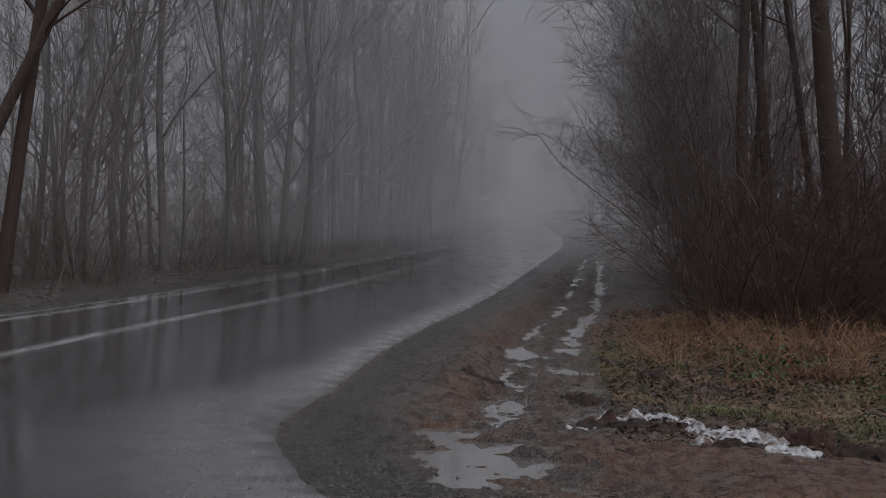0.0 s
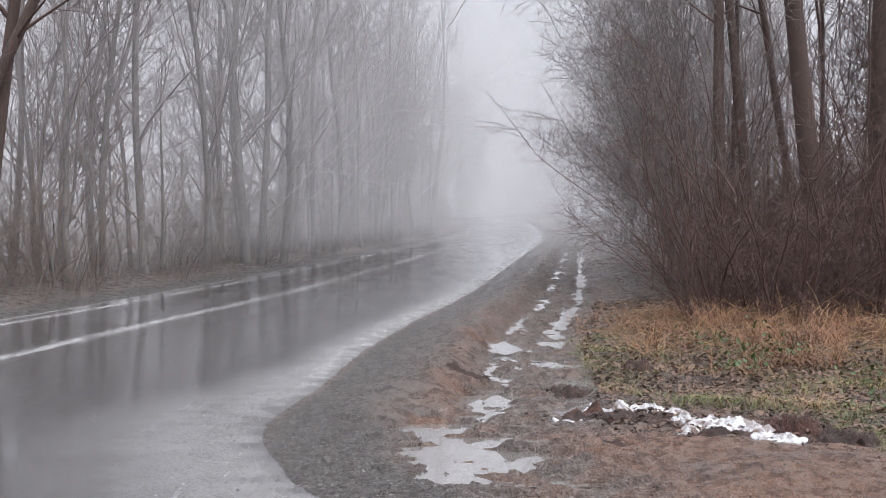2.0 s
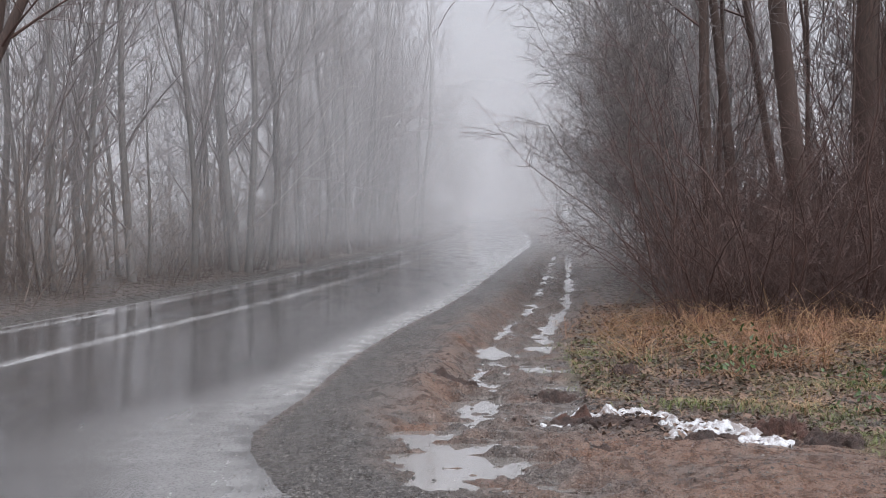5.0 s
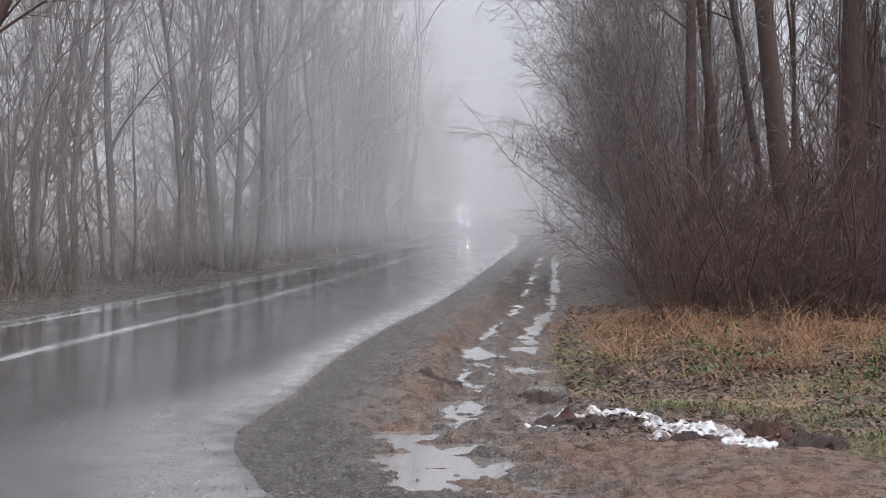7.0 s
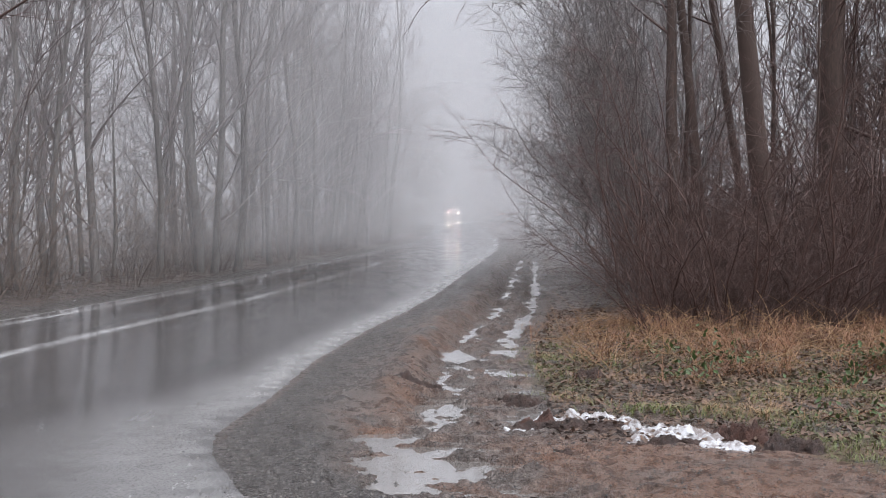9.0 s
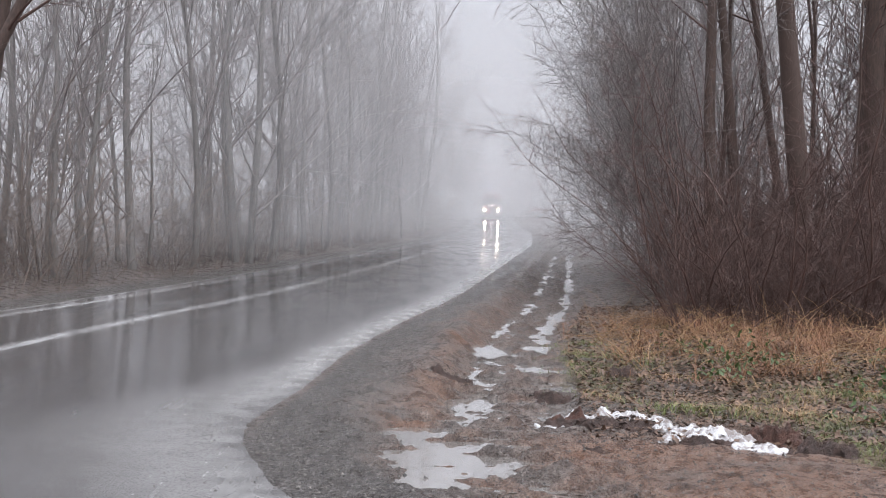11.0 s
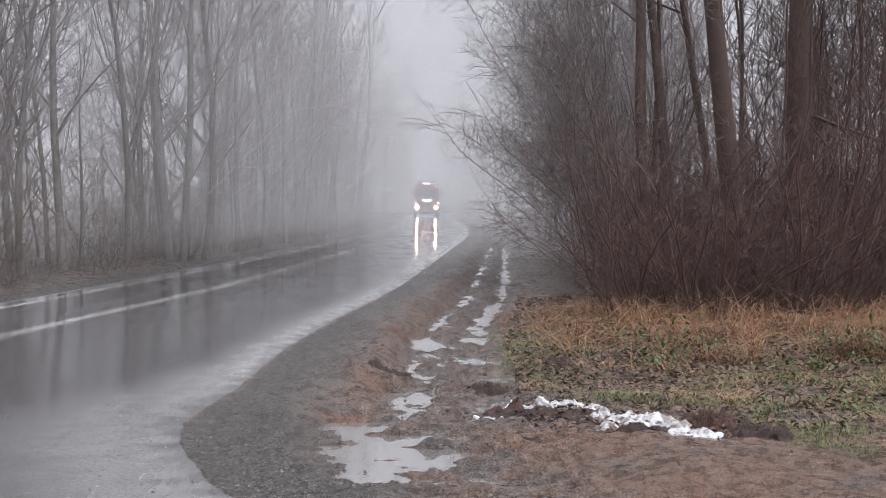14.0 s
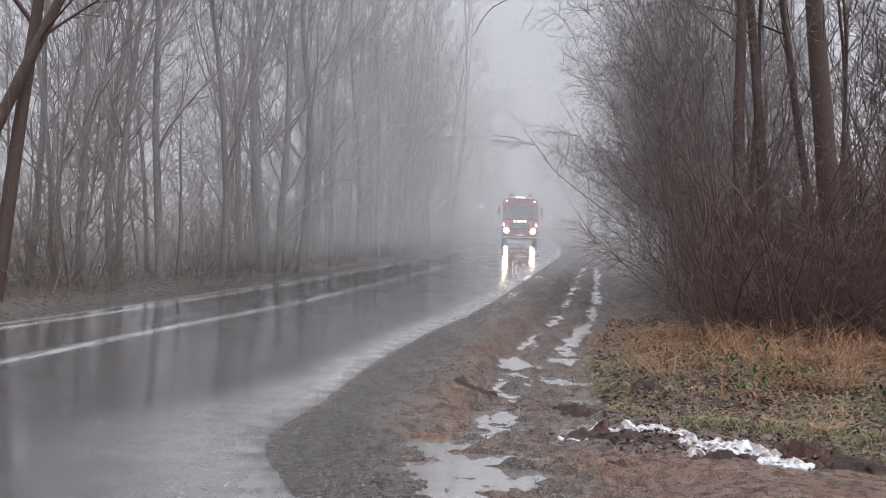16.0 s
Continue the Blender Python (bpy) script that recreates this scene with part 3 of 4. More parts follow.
# the wood on the right, behind the thicket
dark_kinds = [build_tree(50 + i, t, r, 18, 6, (l, 0), 0.1, 3, M_BARK_DARK, fine=0.010, bend=2, twig=M_STEM) for i, (t, r, l) in enumerate(
    [(14, 0.055, 0.02), (16, 0.065, -0.03), (12, 0.04, 0.06), (13, 0.045, -0.06)])]
for i in range(40):
    y = 23 + 26 * rng.uniform(0, 1) ** 1.2
    x = float(right_edge(y)) + 4.8 + 15 * rng.uniform(0, 1)
    if y < 25 and x < 9.8:
        x += 4
    grow(dark_kinds, int(rng.integers(4)), x, y, rng.uniform(0, 6), rng.uniform(0.7, 1.15), "dark bare tree in the dense wood behind the thicket")
for i in range(26):
    y = 20.5 + 8 * rng.uniform(0, 1)
    grow(dark_kinds, int(rng.integers(2, 4)), 7.6 + 9 * rng.uniform(0, 1) + 0.25 * (y - 20), y, rng.uniform(0, 6), rng.uniform(0.6, 1.0), "dark bare tree in the dense wood behind the thicket")
for i in range(80):
    y = 46 + 190 * rng.uniform(0, 1) ** 1.4
    grow(far_kinds, int(rng.integers(4)), float(right_edge(y)) + 3.4 + 12 * rng.uniform(0, 1) ** 1.2, y, rng.uniform(0, 6), rng.uniform(0.75, 1.15), LABEL_FAR)


def big_tree(seed, x, y, tall, radius, lean, label, wobble=0.015, extra=()):
    t = build_tree(seed, tall, radius, 20, 6, lean, 0.3, 4, M_BARK_DARK, wobble=wobble, twig=M_STEM, extra=extra)
    return tagged(place(t, x, y, 0, 1), label, "tree", WOOD)


big_tree(61, 9.08, 23.0, 19, 0.30, (-0.03, 0.0), "thick dark trunk of a mature bare tree behind the thicket", extra=[((0.1, -0.1, 3.3), (1.0, -0.3, -0.35), 3.4, 0.05)])
big_tree(62, 6.56, 19.0, 17, 0.21, (-0.12, 0.0), "dark leaning trunk of a bare tree in the thicket", extra=[((-0.8, 0.0, 7.2), (-1.0, -0.12, -0.26), 5.6, 0.03)])
big_tree(63, 6.1, 23.5, 17, 0.15, (-0.06, 0.0), "straight dark trunk of a bare tree in the thicket")
big_tree(64, 6.95, 24.5, 17, 0.14, (-0.09, 0.0), "straight dark trunk of a bare tree in the thicket")
big_tree(65, 8.65, 26.5, 17, 0.12, (-0.145, 0.0), "slim leaning trunk of a bare tree in the thicket")
big_tree(66, 9.6, 23.9, 18, 0.11, (-0.02, 0.0), "second dark trunk close beside a thicker one")
big_tree(67, -6.62, 17.6, 14, 0.13, (0.125, 0.0), "dark leaning trunk of a bare roadside tree", 0.012)
big_tree(68, -7.75, 17.3, 13, 0.13, (0.44, 0.0), "dark strongly leaning trunk of a bare roadside tree", 0.012)
for i, (x, y, k, a, sz) in enumerate([(5.6, 25.0, 3, 2.6, 0.75), (6.6, 29.0, 1, 0.4, 0.85), (7.2, 26.5, 5, 2.2, 0.9), (8.3, 36.0, 3, 3.3, 0.95), (7.4, 31.5, 4, 1.2, 0.7),
                                      (9.5, 34.0, 1, 2.0, 1.0), (9.9, 41.0, 5, 0.9, 1.1), (10.6, 28.0, 3, 4.4, 0.9), (11.8, 25.5, 1, 5.2, 1.0), (12.5, 30.0, 4, 3.9, 0.9)]):
    grow(near_kinds, k, x, y, a, sz, "slender leafless tree with grey twigs behind the thicket")


# saplings along the left edge
for i in range(36):
    y = 17 + 40 * rng.uniform(0, 1) ** 1.2
    tagged(again(far_kinds[int(rng.integers(4))], float(left_edge(y)) - 1.3 - 6 * rng.uniform(0, 1) ** 1.4, y, rng.uniform(0, 6), rng.uniform(0.28, 0.5)),
           "thin leafless sapling at the wood's edge", "sapling", "saplings of the wood")


def build_shrub(seed, stems, tall, spread, lean, twigs, name="shrub", mat=None, fine=0.006, thick=0.02, sag=-0.03, sprays=4, whole=False):
    """A thicket of arching stems that fork into fine twigs; whole: all in one mesh."""
    rng = np.random.default_rng(seed)
    shrub = None if whole else new(name)
    wood = Tubes()
    for i in range(stems):
        a, o = rng.uniform(0, 2 * math.pi), rng.uniform(0, 1) ** 0.6
        base = (0.6 * o * math.cos(a), 0.6 * o * math.sin(a), -0.1)
        way = (spread * o * math.cos(a) + lean[0], spread * o * math.sin(a) + lean[1], 1)
        ln = tall * rng.uniform(0.5, 1.05)
        line = limb(rng, base, way, ln, 12, 0.14, sag * o)
        r = thick * rng.uniform(0.4, 1.2)
        stem, fork = (wood, wood) if whole else (Tubes(), Tubes())
        stem.add(line, r, fine * 0.7, 3 if whole else 5)
        for j in range(twigs):
            f = rng.uniform(0.12, 0.98)
            p, d = along(line, f)
            b = limb(rng, p, side_way(rng, d, rng.uniform(0.4, 1.25)), ln * rng.uniform(0.10, 0.28) * (1.15 - 0.5 * f), 5, 0.15, 0.01)
            fork.add(b, fine, fine * 0.5, 3)
            for s in range(sprays):
                q, e = along(b, rng.uniform(0.2, 1.0))
                fork.add(limb(rng, q, side_way(rng, e, rng.uniform(0.3, 0.9)), ln * rng.uniform(0.03, 0.10), 2 if whole else 3, 0.14, 0), fine * 0.55, fine * 0.4, 3)
        if not whole:
            tagged(fork.object("twig_spray", mat or M_STEM, stem.object("stem", mat or M_STEM, shrub)), kind="stuff")
    return wood.object(name, mat) if whole else shrub


# the thicket on the right
SHRUBS = "shrubs of the thicket"
LABEL_SHRUB = "leafless red-brown shrub of many arching stems by the track"
shrub_kinds = [build_shrub(80 + i, 17, 5.2, 0.8, (l, -0.05), 13, thick=0.019, sag=0.0, fine=0.0046) for i, l in enumerate((-0.10, -0.04, 0.03))]
shrub_spots = [(4.55, 18.4, 0, 0, 0.95), (4.0, 15.6, 1, 0.3, 0.8), (4.6, 14.7, 2, 1.7, 0.8), (5.5, 15.0, 1, 3.0, 0.88), (5.1, 19.6, 0, 0.4, 1.0), (6.5, 15.6, 2, 4.0, 0.92),
               (7.7, 17.2, 2, 2.2, 1.0), (6.9, 27.5, 1, 0.2, 1.1), (8.6, 33.0, 1, -0.2, 1.2), (10.4, 40.0, 1, 0.1, 1.2),
               (12.2, 48.0, 2, 0.3, 1.3), (9.8, 21.5, 1, 5.0, 0.9), (8.4, 20.0, 2, 1.0, 1.0), (8.0, 24.5, 1, 2.6, 1.15), (10.4, 24.5, 2, 4.1, 1.1), (9.0, 18.0, 0, 2.4, 0.85), (11.6, 22.5, 1, 0.4, 1.0), (7.0, 20.6, 2, 5.2, 1.0), (14.6, 60.0, 2, 0.2, 1.3)]
for i, (x, y, k, a, s) in enumerate(shrub_spots):
    first = k not in [q[2] for q in shrub_spots[:i]]
    tagged(place(shrub_kinds[k], x, y, a, s) if first else again(shrub_kinds[k], x, y, a, s), LABEL_SHRUB, "shrub", SHRUBS)


def build_arching(seed, stems, reach, tall, twigs=27, sprays=6, fine=0.005):
    """A great shrub whose stems arch outwards into a dome of fine hanging twigs."""
    rng = np.random.default_rng(seed)
    shrub = new("shrub")
    t = np.linspace(0, 1, 12)[:, None]
    for i in range(stems):
        a, e = math.pi + rng.normal(0, 0.75), math.radians(rng.uniform(7, 68))
        far = rng.uniform(0.72, 1.03)
        out = reach * far * math.cos(e) * (0.55 + 0.45 * min(1.0, math.sin(e) / 0.55))
        tip = np.array([out * math.cos(a), out * math.sin(a), tall * far * math.sin(e)])
        base = np.array([rng.normal(0, 0.45), rng.normal(0, 0.45), -0.1])
        knee = tip * 0.42 + np.array([0, 0, 0.16 * np.linalg.norm(tip) + 0.25])
        line = base * (1 - t) ** 2 + 2 * knee * t * (1 - t) + tip * t ** 2
        line[1:] += np.cumsum(rng.normal(0, 0.06, (11, 3)), axis=0)
        ln = float(np.linalg.norm(tip))
        stem, fork = Tubes(), Tubes()
        stem.add(line, 0.007 + 0.0018 * ln, fine * 0.7, 5)
        for j in range(twigs):
            f = 0.28 + 0.72 * rng.uniform(0, 1) ** 0.8
            p, d = along(line, f)
            b = limb(rng, p, side_way(rng, d, rng.uniform(0.5, 1.5)), rng.uniform(0.45, 1.45) * (1.25 - 0.6 * f), 6, 0.16, rng.uniform(-0.05, 0.06))
            fork.add(b, fine, fine * 0.55, 3)
            for q in range(sprays):
                p2, d2 = along(b, rng.uniform(0.15, 1.0))
                fork.add(limb(rng, p2, side_way(rng, d2, rng.uniform(0.4, 1.3)), rng.uniform(0.12, 0.42), 4, 0.24, 0.02), fine * 0.6, fine * 0.42, 3)
        tagged(fork.object("twig_spray", M_DOME, stem.object("stem", M_DOME, shrub)), kind="stuff")
    return shrub


arch_kinds = [build_arching(170, 30, 4.2, 9.0), build_arching(171, 28, 4.0, 9.5)]
for i, (x, y, k, a, sz) in enumerate([(5.0, 21.0, 0, 0.0, 0.98), (5.9, 25.5, 1, 0.1, 1.0), (6.9, 30.0, 0, -0.15, 1.1), (8.2, 36.0, 1, 0.2, 1.15), (10.0, 43.5, 0, 0.1, 1.2), (12.3, 54.0, 1, 0.0, 1.3)]):
    tagged(place(arch_kinds[k], x, y, a, sz) if i < 2 else again(arch_kinds[k], x, y, a, sz), "large leafless shrub arching over the muddy track with fine grey twigs", "shrub", SHRUBS)

dense_kind = build_shrub(97, 26, 2.4, 0.75, (0, 0), 8, "brushwood", M_STEM, 0.005, 0.010, -0.01, 3, True)

# brushwood at the foot of the left wood
brush_kinds = [build_shrub(90 + i, 15, 4.3, 0.55, (0, 0), 9, "brushwood", M_SCRUB, 0.005, 0.011, 0.0, 3, True) for i in range(3)]
placed = set()
for i in range(80):
    y = 16 + 66 * rng.uniform(0, 1) ** 1.25
    x = float(left_edge(y)) - 1.15 - 4.5 * rng.uniform(0, 1) ** 1.6
    k, a, s = int(rng.integers(3)), rng.uniform(0, 6), rng.uniform(0.5, 1.05)
    ob = again(brush_kinds[k], x, y, a, s) if k in placed else place(brush_kinds[k], x, y, a, s)
    placed.add(k)
    tagged(ob, "tangled brown leafless brushwood under the roadside trees", "brushwood", "brushwood of the wood", "stuff")


# low tangle at the foot of the thicket
for i in range(40):
    y = 14.4 + 6 * rng.uniform(0, 1) ** 1.5
    x = float(right_edge(y)) + 3.9 + 0.1 * (y - 15) + 6.5 * rng.uniform(0, 1)
    tagged(again(dense_kind, x, y, rng.uniform(0, 6), rng.uniform(0.5, 0.9)) if i else place(dense_kind, x, y, 0.4, 0.8),
           "low dark tangle of twigs at the foot of the thicket", "brushwood", "brushwood of the thicket", "stuff")


for i in range(46):
    y = 18.5 + 10 * rng.uniform(0, 1)
    tagged(again(dense_kind, 0.27 * y + 0.4 + 7.5 * rng.uniform(0, 1), y, rng.uniform(0, 6), rng.uniform(1.0, 1.7)),
           "dark tangle of twigs between the trunks of the thicket", "brushwood", "brushwood of the thicket", "stuff")


# ---- low growth ----
def blades(name, spots, mat, tall, wide, lean, label, category, seed, droop=0.5):
    """Thin bent blades, each three segments, at the given spots."""
    r = np.random.default_rng(seed)
    n = len(spots)
    x, y = spots[:, 0], spots[:, 1]
    z = height(x, y) - 0.01
    a, h = r.uniform(0, 6.283, n), tall * r.uniform(0.45, 1.1, n) * np.clip(0.95 + 0.55 * rough(x + 2, y, 1.0), 0.4, 1.7)
    ln, w = lean * r.uniform(0.2, 1.2, n), wide * r.uniform(0.6, 1.3, n)
    dx, dy = np.cos(a), np.sin(a)
    verts = np.empty((n, 7, 3))
    for k, f in enumerate((0.0, 0.4, 0.75)):
        out = ln * h * f ** 1.8
        hz = h * (f - droop * 0.5 * f ** 3 * lean)
        for s, sign in enumerate((-1, 1)):
            ww = w * (1 - 0.45 * f) * sign * 0.5
            verts[:, k * 2 + s] = np.stack([x + dx * out - dy * ww, y + dy * out + dx * ww, z + hz], -1)
    verts[:, 6] = np.stack([x + dx * ln * h, y + dy * ln * h, z + h * (1 - droop * 0.5 * lean)], -1)
    b = np.arange(n)[:, None] * 7
    quads = np.concatenate([b + np.array([[0, 1, 3, 2]]), b + np.array([[2, 3, 5, 4]])]).tolist()
    tris = (b + np.array([[4, 5, 6]])).tolist()
    return tagged(mesh_object(name, verts.reshape(-1, 3), quads + tris, mat, smooth=False), label, category, kind="stuff")


def scatter(seed, n, xr, yr, keep):
    r = np.random.default_rng(seed)
    x, y = r.uniform(*xr, n), r.uniform(*yr, n)
    m = keep(x, y, r.uniform(0, 1, n))
    return np.stack([x[m], y[m]], -1)


def u_of(x, y):
    return x - right_edge(y)


def blob(x, y, x0, y0, w, h):
    return np.exp(-((x - x0) / w) ** 2 - ((y - y0) / h) ** 2)


def turf(x, y):
    """Beyond the bare mud: 0 to 1."""
    return step(1.9, 2.4, u_of(x, y) + 0.25 * rough(x, y, 0.6)) * step(8.3, 8.7, y + 0.15 * rough(x, y, 0.4) + 1.9 * step(2.5, 3.1, x))


blades("grass", scatter(1, 90000, (0.9, 6.5), (6.6, 15.5), lambda x, y, r: r < turf(x, y) * (0.95 * blob(x, y, 1.75, 11.8, 0.5, 1.1) + 0.8 * blob(x, y, 2.25, 9.0, 0.4, 0.3) + 0.8 * blob(x, y, 3.1, 7.7, 0.5, 0.8)
       + 0.55 * blob(x, y, 4.4, 9.6, 0.9, 0.7) + np.clip(0.45 * rough(x, y, 1.3) + 0.3 * rough(x, y, 0.35) - 0.18, 0, 1))),
       M_GRASS, 0.07, 0.006, 1.1, "short wet green grass in patches at the edge of the mud", "grass", 2)
blades("dry_grass", scatter(3, 60000, (1.4, 7.5), (6.8, 17.5), lambda x, y, r: r < turf(x, y) * (0.03 + 0.7 * blob(x, y, 3.3, 9.2, 0.7, 0.5) + 0.5 * blob(x, y, 4.8, 10.0, 1.0, 0.8) + np.clip(0.5 * rough(x + 4, y, 1.1) + 0.3 * rough(x, y, 0.3) - 0.14, 0, 1))),
       M_PALE_STRAW, 0.12, 0.004, 2.0, "flattened dry straw-coloured grass", "dry grass", 4)
blades("dead_bracken", scatter(5, 90000, (1.7, 10.5), (9.8, 19.5), lambda x, y, r: r < step(2.3, 3.2, u_of(x, y) + 0.5 * rough(x, y, 0.9)) * step(9.6, 13.2, y + 1.5 * rough(x, y, 1.5) + 0.15 * (x - 3)) * step(17.5, 14.6, y - 0.2 * np.maximum(0, x - 5)) * np.clip(0.35 + 0.4 * rough(x, y, 1.7) + 0.3 * rough(x, y, 0.45), 0, 1)),
       M_STRAW, 0.36, 0.0045, 1.9, "tangled orange-brown dead bracken and bramble stalks", "dead bracken", 6)
blades("verge_grass", scatter(7, 16000, (-9, 3), (15, 60), lambda x, y, r: (left_edge(y) - x > 0.75) & (left_edge(y) - x < 3.2) & (r < 0.6)),
       M_SCRUB, 0.35, 0.008, 0.7, "dull brown dead grass along the wood's edge", "dead grass", 8)


def leaf_litter():
    r = np.random.default_rng(9)
    a = scatter(10, 60000, (0.8, 9), (7.6, 19), lambda x, y, q: (u_of(x, y) > 2.2) & (q < 0.75))
    b = scatter(12, 5000, (-10, 2), (15, 45), lambda x, y, q: (left_edge(y) - x > 0.5) & (left_edge(y) - x < 2.2))
    s = np.concatenate([a, b])
    n = len(s)
    z = height(s[:, 0], s[:, 1]) + r.uniform(0.005, 0.03, n)
    ang, tilt, size = r.uniform(0, 6.28, n), r.normal(0, 0.35, (n, 2)), r.uniform(0.010, 0.034, n)
    verts = np.empty((n, 4, 3))
    for k, (p, q) in enumerate(((-1, 0), (0, -0.55), (1, 0), (0, 0.55))):
        px, py = size * (p * np.cos(ang) - q * np.sin(ang)), size * (p * np.sin(ang) + q * np.cos(ang))
        verts[:, k] = np.stack([s[:, 0] + px, s[:, 1] + py, z + px * tilt[:, 0] + py * tilt[:, 1] + (0.004 if k % 2 else 0)], -1)
    b4 = np.arange(n)[:, None] * 4
    faces = np.concatenate([b4 + [[0, 1, 2]], b4 + [[0, 2, 3]]]).tolist()
    return tagged(mesh_object("leaf_litter", verts.reshape(-1, 3), faces, M_LEAF, smooth=False), "brown fallen leaves lying on wet ground", "leaf litter", kind="stuff")


leaf_litter()


def green_bramble(x0, y0, wide, leaves, seed):
    """Low stalks with small green leaves that lasted the winter."""
    r = np.random.default_rng(seed)
    plant = new("bramble_plant")
    stalks, verts, faces = Tubes(), [], []
    for i in range(12):
        a = r.uniform(0, 6.28)
        line = limb(r, (0.15 * r.normal(), 0.15 * r.normal(), -0.02), (math.cos(a), math.sin(a), 0.9), wide * r.uniform(0.6, 1.2), 8, 0.12, -0.10)
        line[:, 2] = np.maximum(line[:, 2], 0.02)
        stalks.add(line, 0.004, 0.002, 4)
        for j in range(leaves // 12):
            p, d = along(line, r.uniform(0.25, 1.0))
            p, w = p + r.normal(0, 0.03, 3), side_way(r, d, 1.2)
            side = np.cross(w, (r.normal(0, 0.4), r.normal(0, 0.4), 1.0))
            side /= np.linalg.norm(side) + 1e-9
            k, b = r.uniform(0.018, 0.036), len(verts)
            verts += [p, p + w * k + side * k * 0.6, p + w * k * 2.2, p + w * k - side * k * 0.6, p + w * k * 1.1 - np.array([0, 0, k * 0.25])]
            faces += [(b, b + 1, b + 4), (b + 1, b + 2, b + 4), (b + 2, b + 3, b + 4), (b + 3, b, b + 4)]
    tagged(stalks.object("stalk", M_STRAW, plant), kind="stuff")
    tagged(mesh_object("foliage", verts, faces, M_GREEN_LEAF, plant, smooth=False), kind="stuff")
    return tagged(place(plant, x0, y0, 0, 1, 0.0), "low green bramble with small leaves in dead grass", "bramble", "green brambles")


for i, (x, y, w, k) in enumerate([(4.75, 10.8, 0.6, 190), (5.2, 11.3, 0.6, 190), (3.5, 11.2, 0.5, 120), (2.8, 10.6, 0.4, 90), (4.1, 10.0, 0.45, 110), (3.0, 12.4, 0.4, 80), (3.6, 8.6, 0.3, 80)]):
    green_bramble(x, y, w, k, 300 + i)


def bramble():
    """Long dead stalks that arch and lie over one another."""
    r = np.random.default_rng(21)
    t = Tubes()
    spots = scatter(22, 3600, (2.0, 9.5), (10.8, 15.5), lambda x, y, q: (u_of(x, y) > 2.6 + 0.5 * rough(x, y, 0.8)) & (q < 0.32 + 0.35 * rough(x, y, 1.5)))
    for x, y in spots:
        a, ln = r.uniform(0, 6.28), r.uniform(0.25, 0.85)
        line = limb(r, (x, y, float(height(x, y))), (0.8 * math.cos(a), 0.8 * math.sin(a), r.uniform(0.3, 1.2)), ln, 6, 0.12, -0.16)
        t.add(line, r.uniform(0.002, 0.005), 0.0015, 3)
    return tagged(t.object("bramble", M_PALE_STRAW), "long pale dead bramble stalks arching over the verge", "bramble", kind="stuff")


bramble()


def grit():
    """Loose stones along the margin of the road and on the shoulder."""
    r = np.random.default_rng(14)
    a = scatter(15, 26000, (-2.2, 4), (6, 26), lambda x, y, q: (np.abs(u_of(x, y) + 0.08) < (0.55 + 0.6 * (y < 9)) * q ** 1.7))
    b = scatter(16, 60000, (-1.3, 1.6), (5.9, 15), lambda x, y, q: (u_of(x, y) > 0.0) & (u_of(x, y) < 0.95) & (q < 0.9 - 0.75 * u_of(x, y) + 0.2 * rough(x, y, 0.8)))
    d = scatter(18, 17000, (-0.6, 3.4), (5.9, 12), lambda x, y, q: (u_of(x, y) > 0.8) & (u_of(x, y) < 2.6 + 2 * (y < 8.2)) & (q < 0.8))
    c = scatter(17, 2600, (-9, 0), (13, 40), lambda x, y, q: (left_edge(y) - x > 0.1) & (left_edge(y) - x < 0.9))
    s = np.concatenate([a, b, d, c])
    n = len(s)
    u = u_of(s[:, 0], s[:, 1])
    z = np.where(u < -0.1, rise(s[:, 1]) + 0.008, height(s[:, 0], s[:, 1]))
    size = 0.003 + 0.010 * r.uniform(0, 1, n) ** 4
    unit = np.array([(1, 0, 0), (0, 1, 0), (-1, 0, 0), (0, -1, 0), (0, 0, 0.9)])
    verts = np.stack([s[:, 0], s[:, 1], z], -1)[:, None] + size[:, None, None] * unit[None] * r.uniform(0.6, 1.3, (n, 5, 1))
    f = np.array([(0, 1, 4), (1, 2, 4), (2, 3, 4), (3, 0, 4)])
    faces = (np.arange(n)[:, None, None] * 5 + f[None]).reshape(-1, 3).tolist()
    return tagged(mesh_object("road_grit", verts.reshape(-1, 3), faces, M_STONE, smooth=False), "loose wet stones and grit along the road margin", "gravel", kind="stuff")


grit()


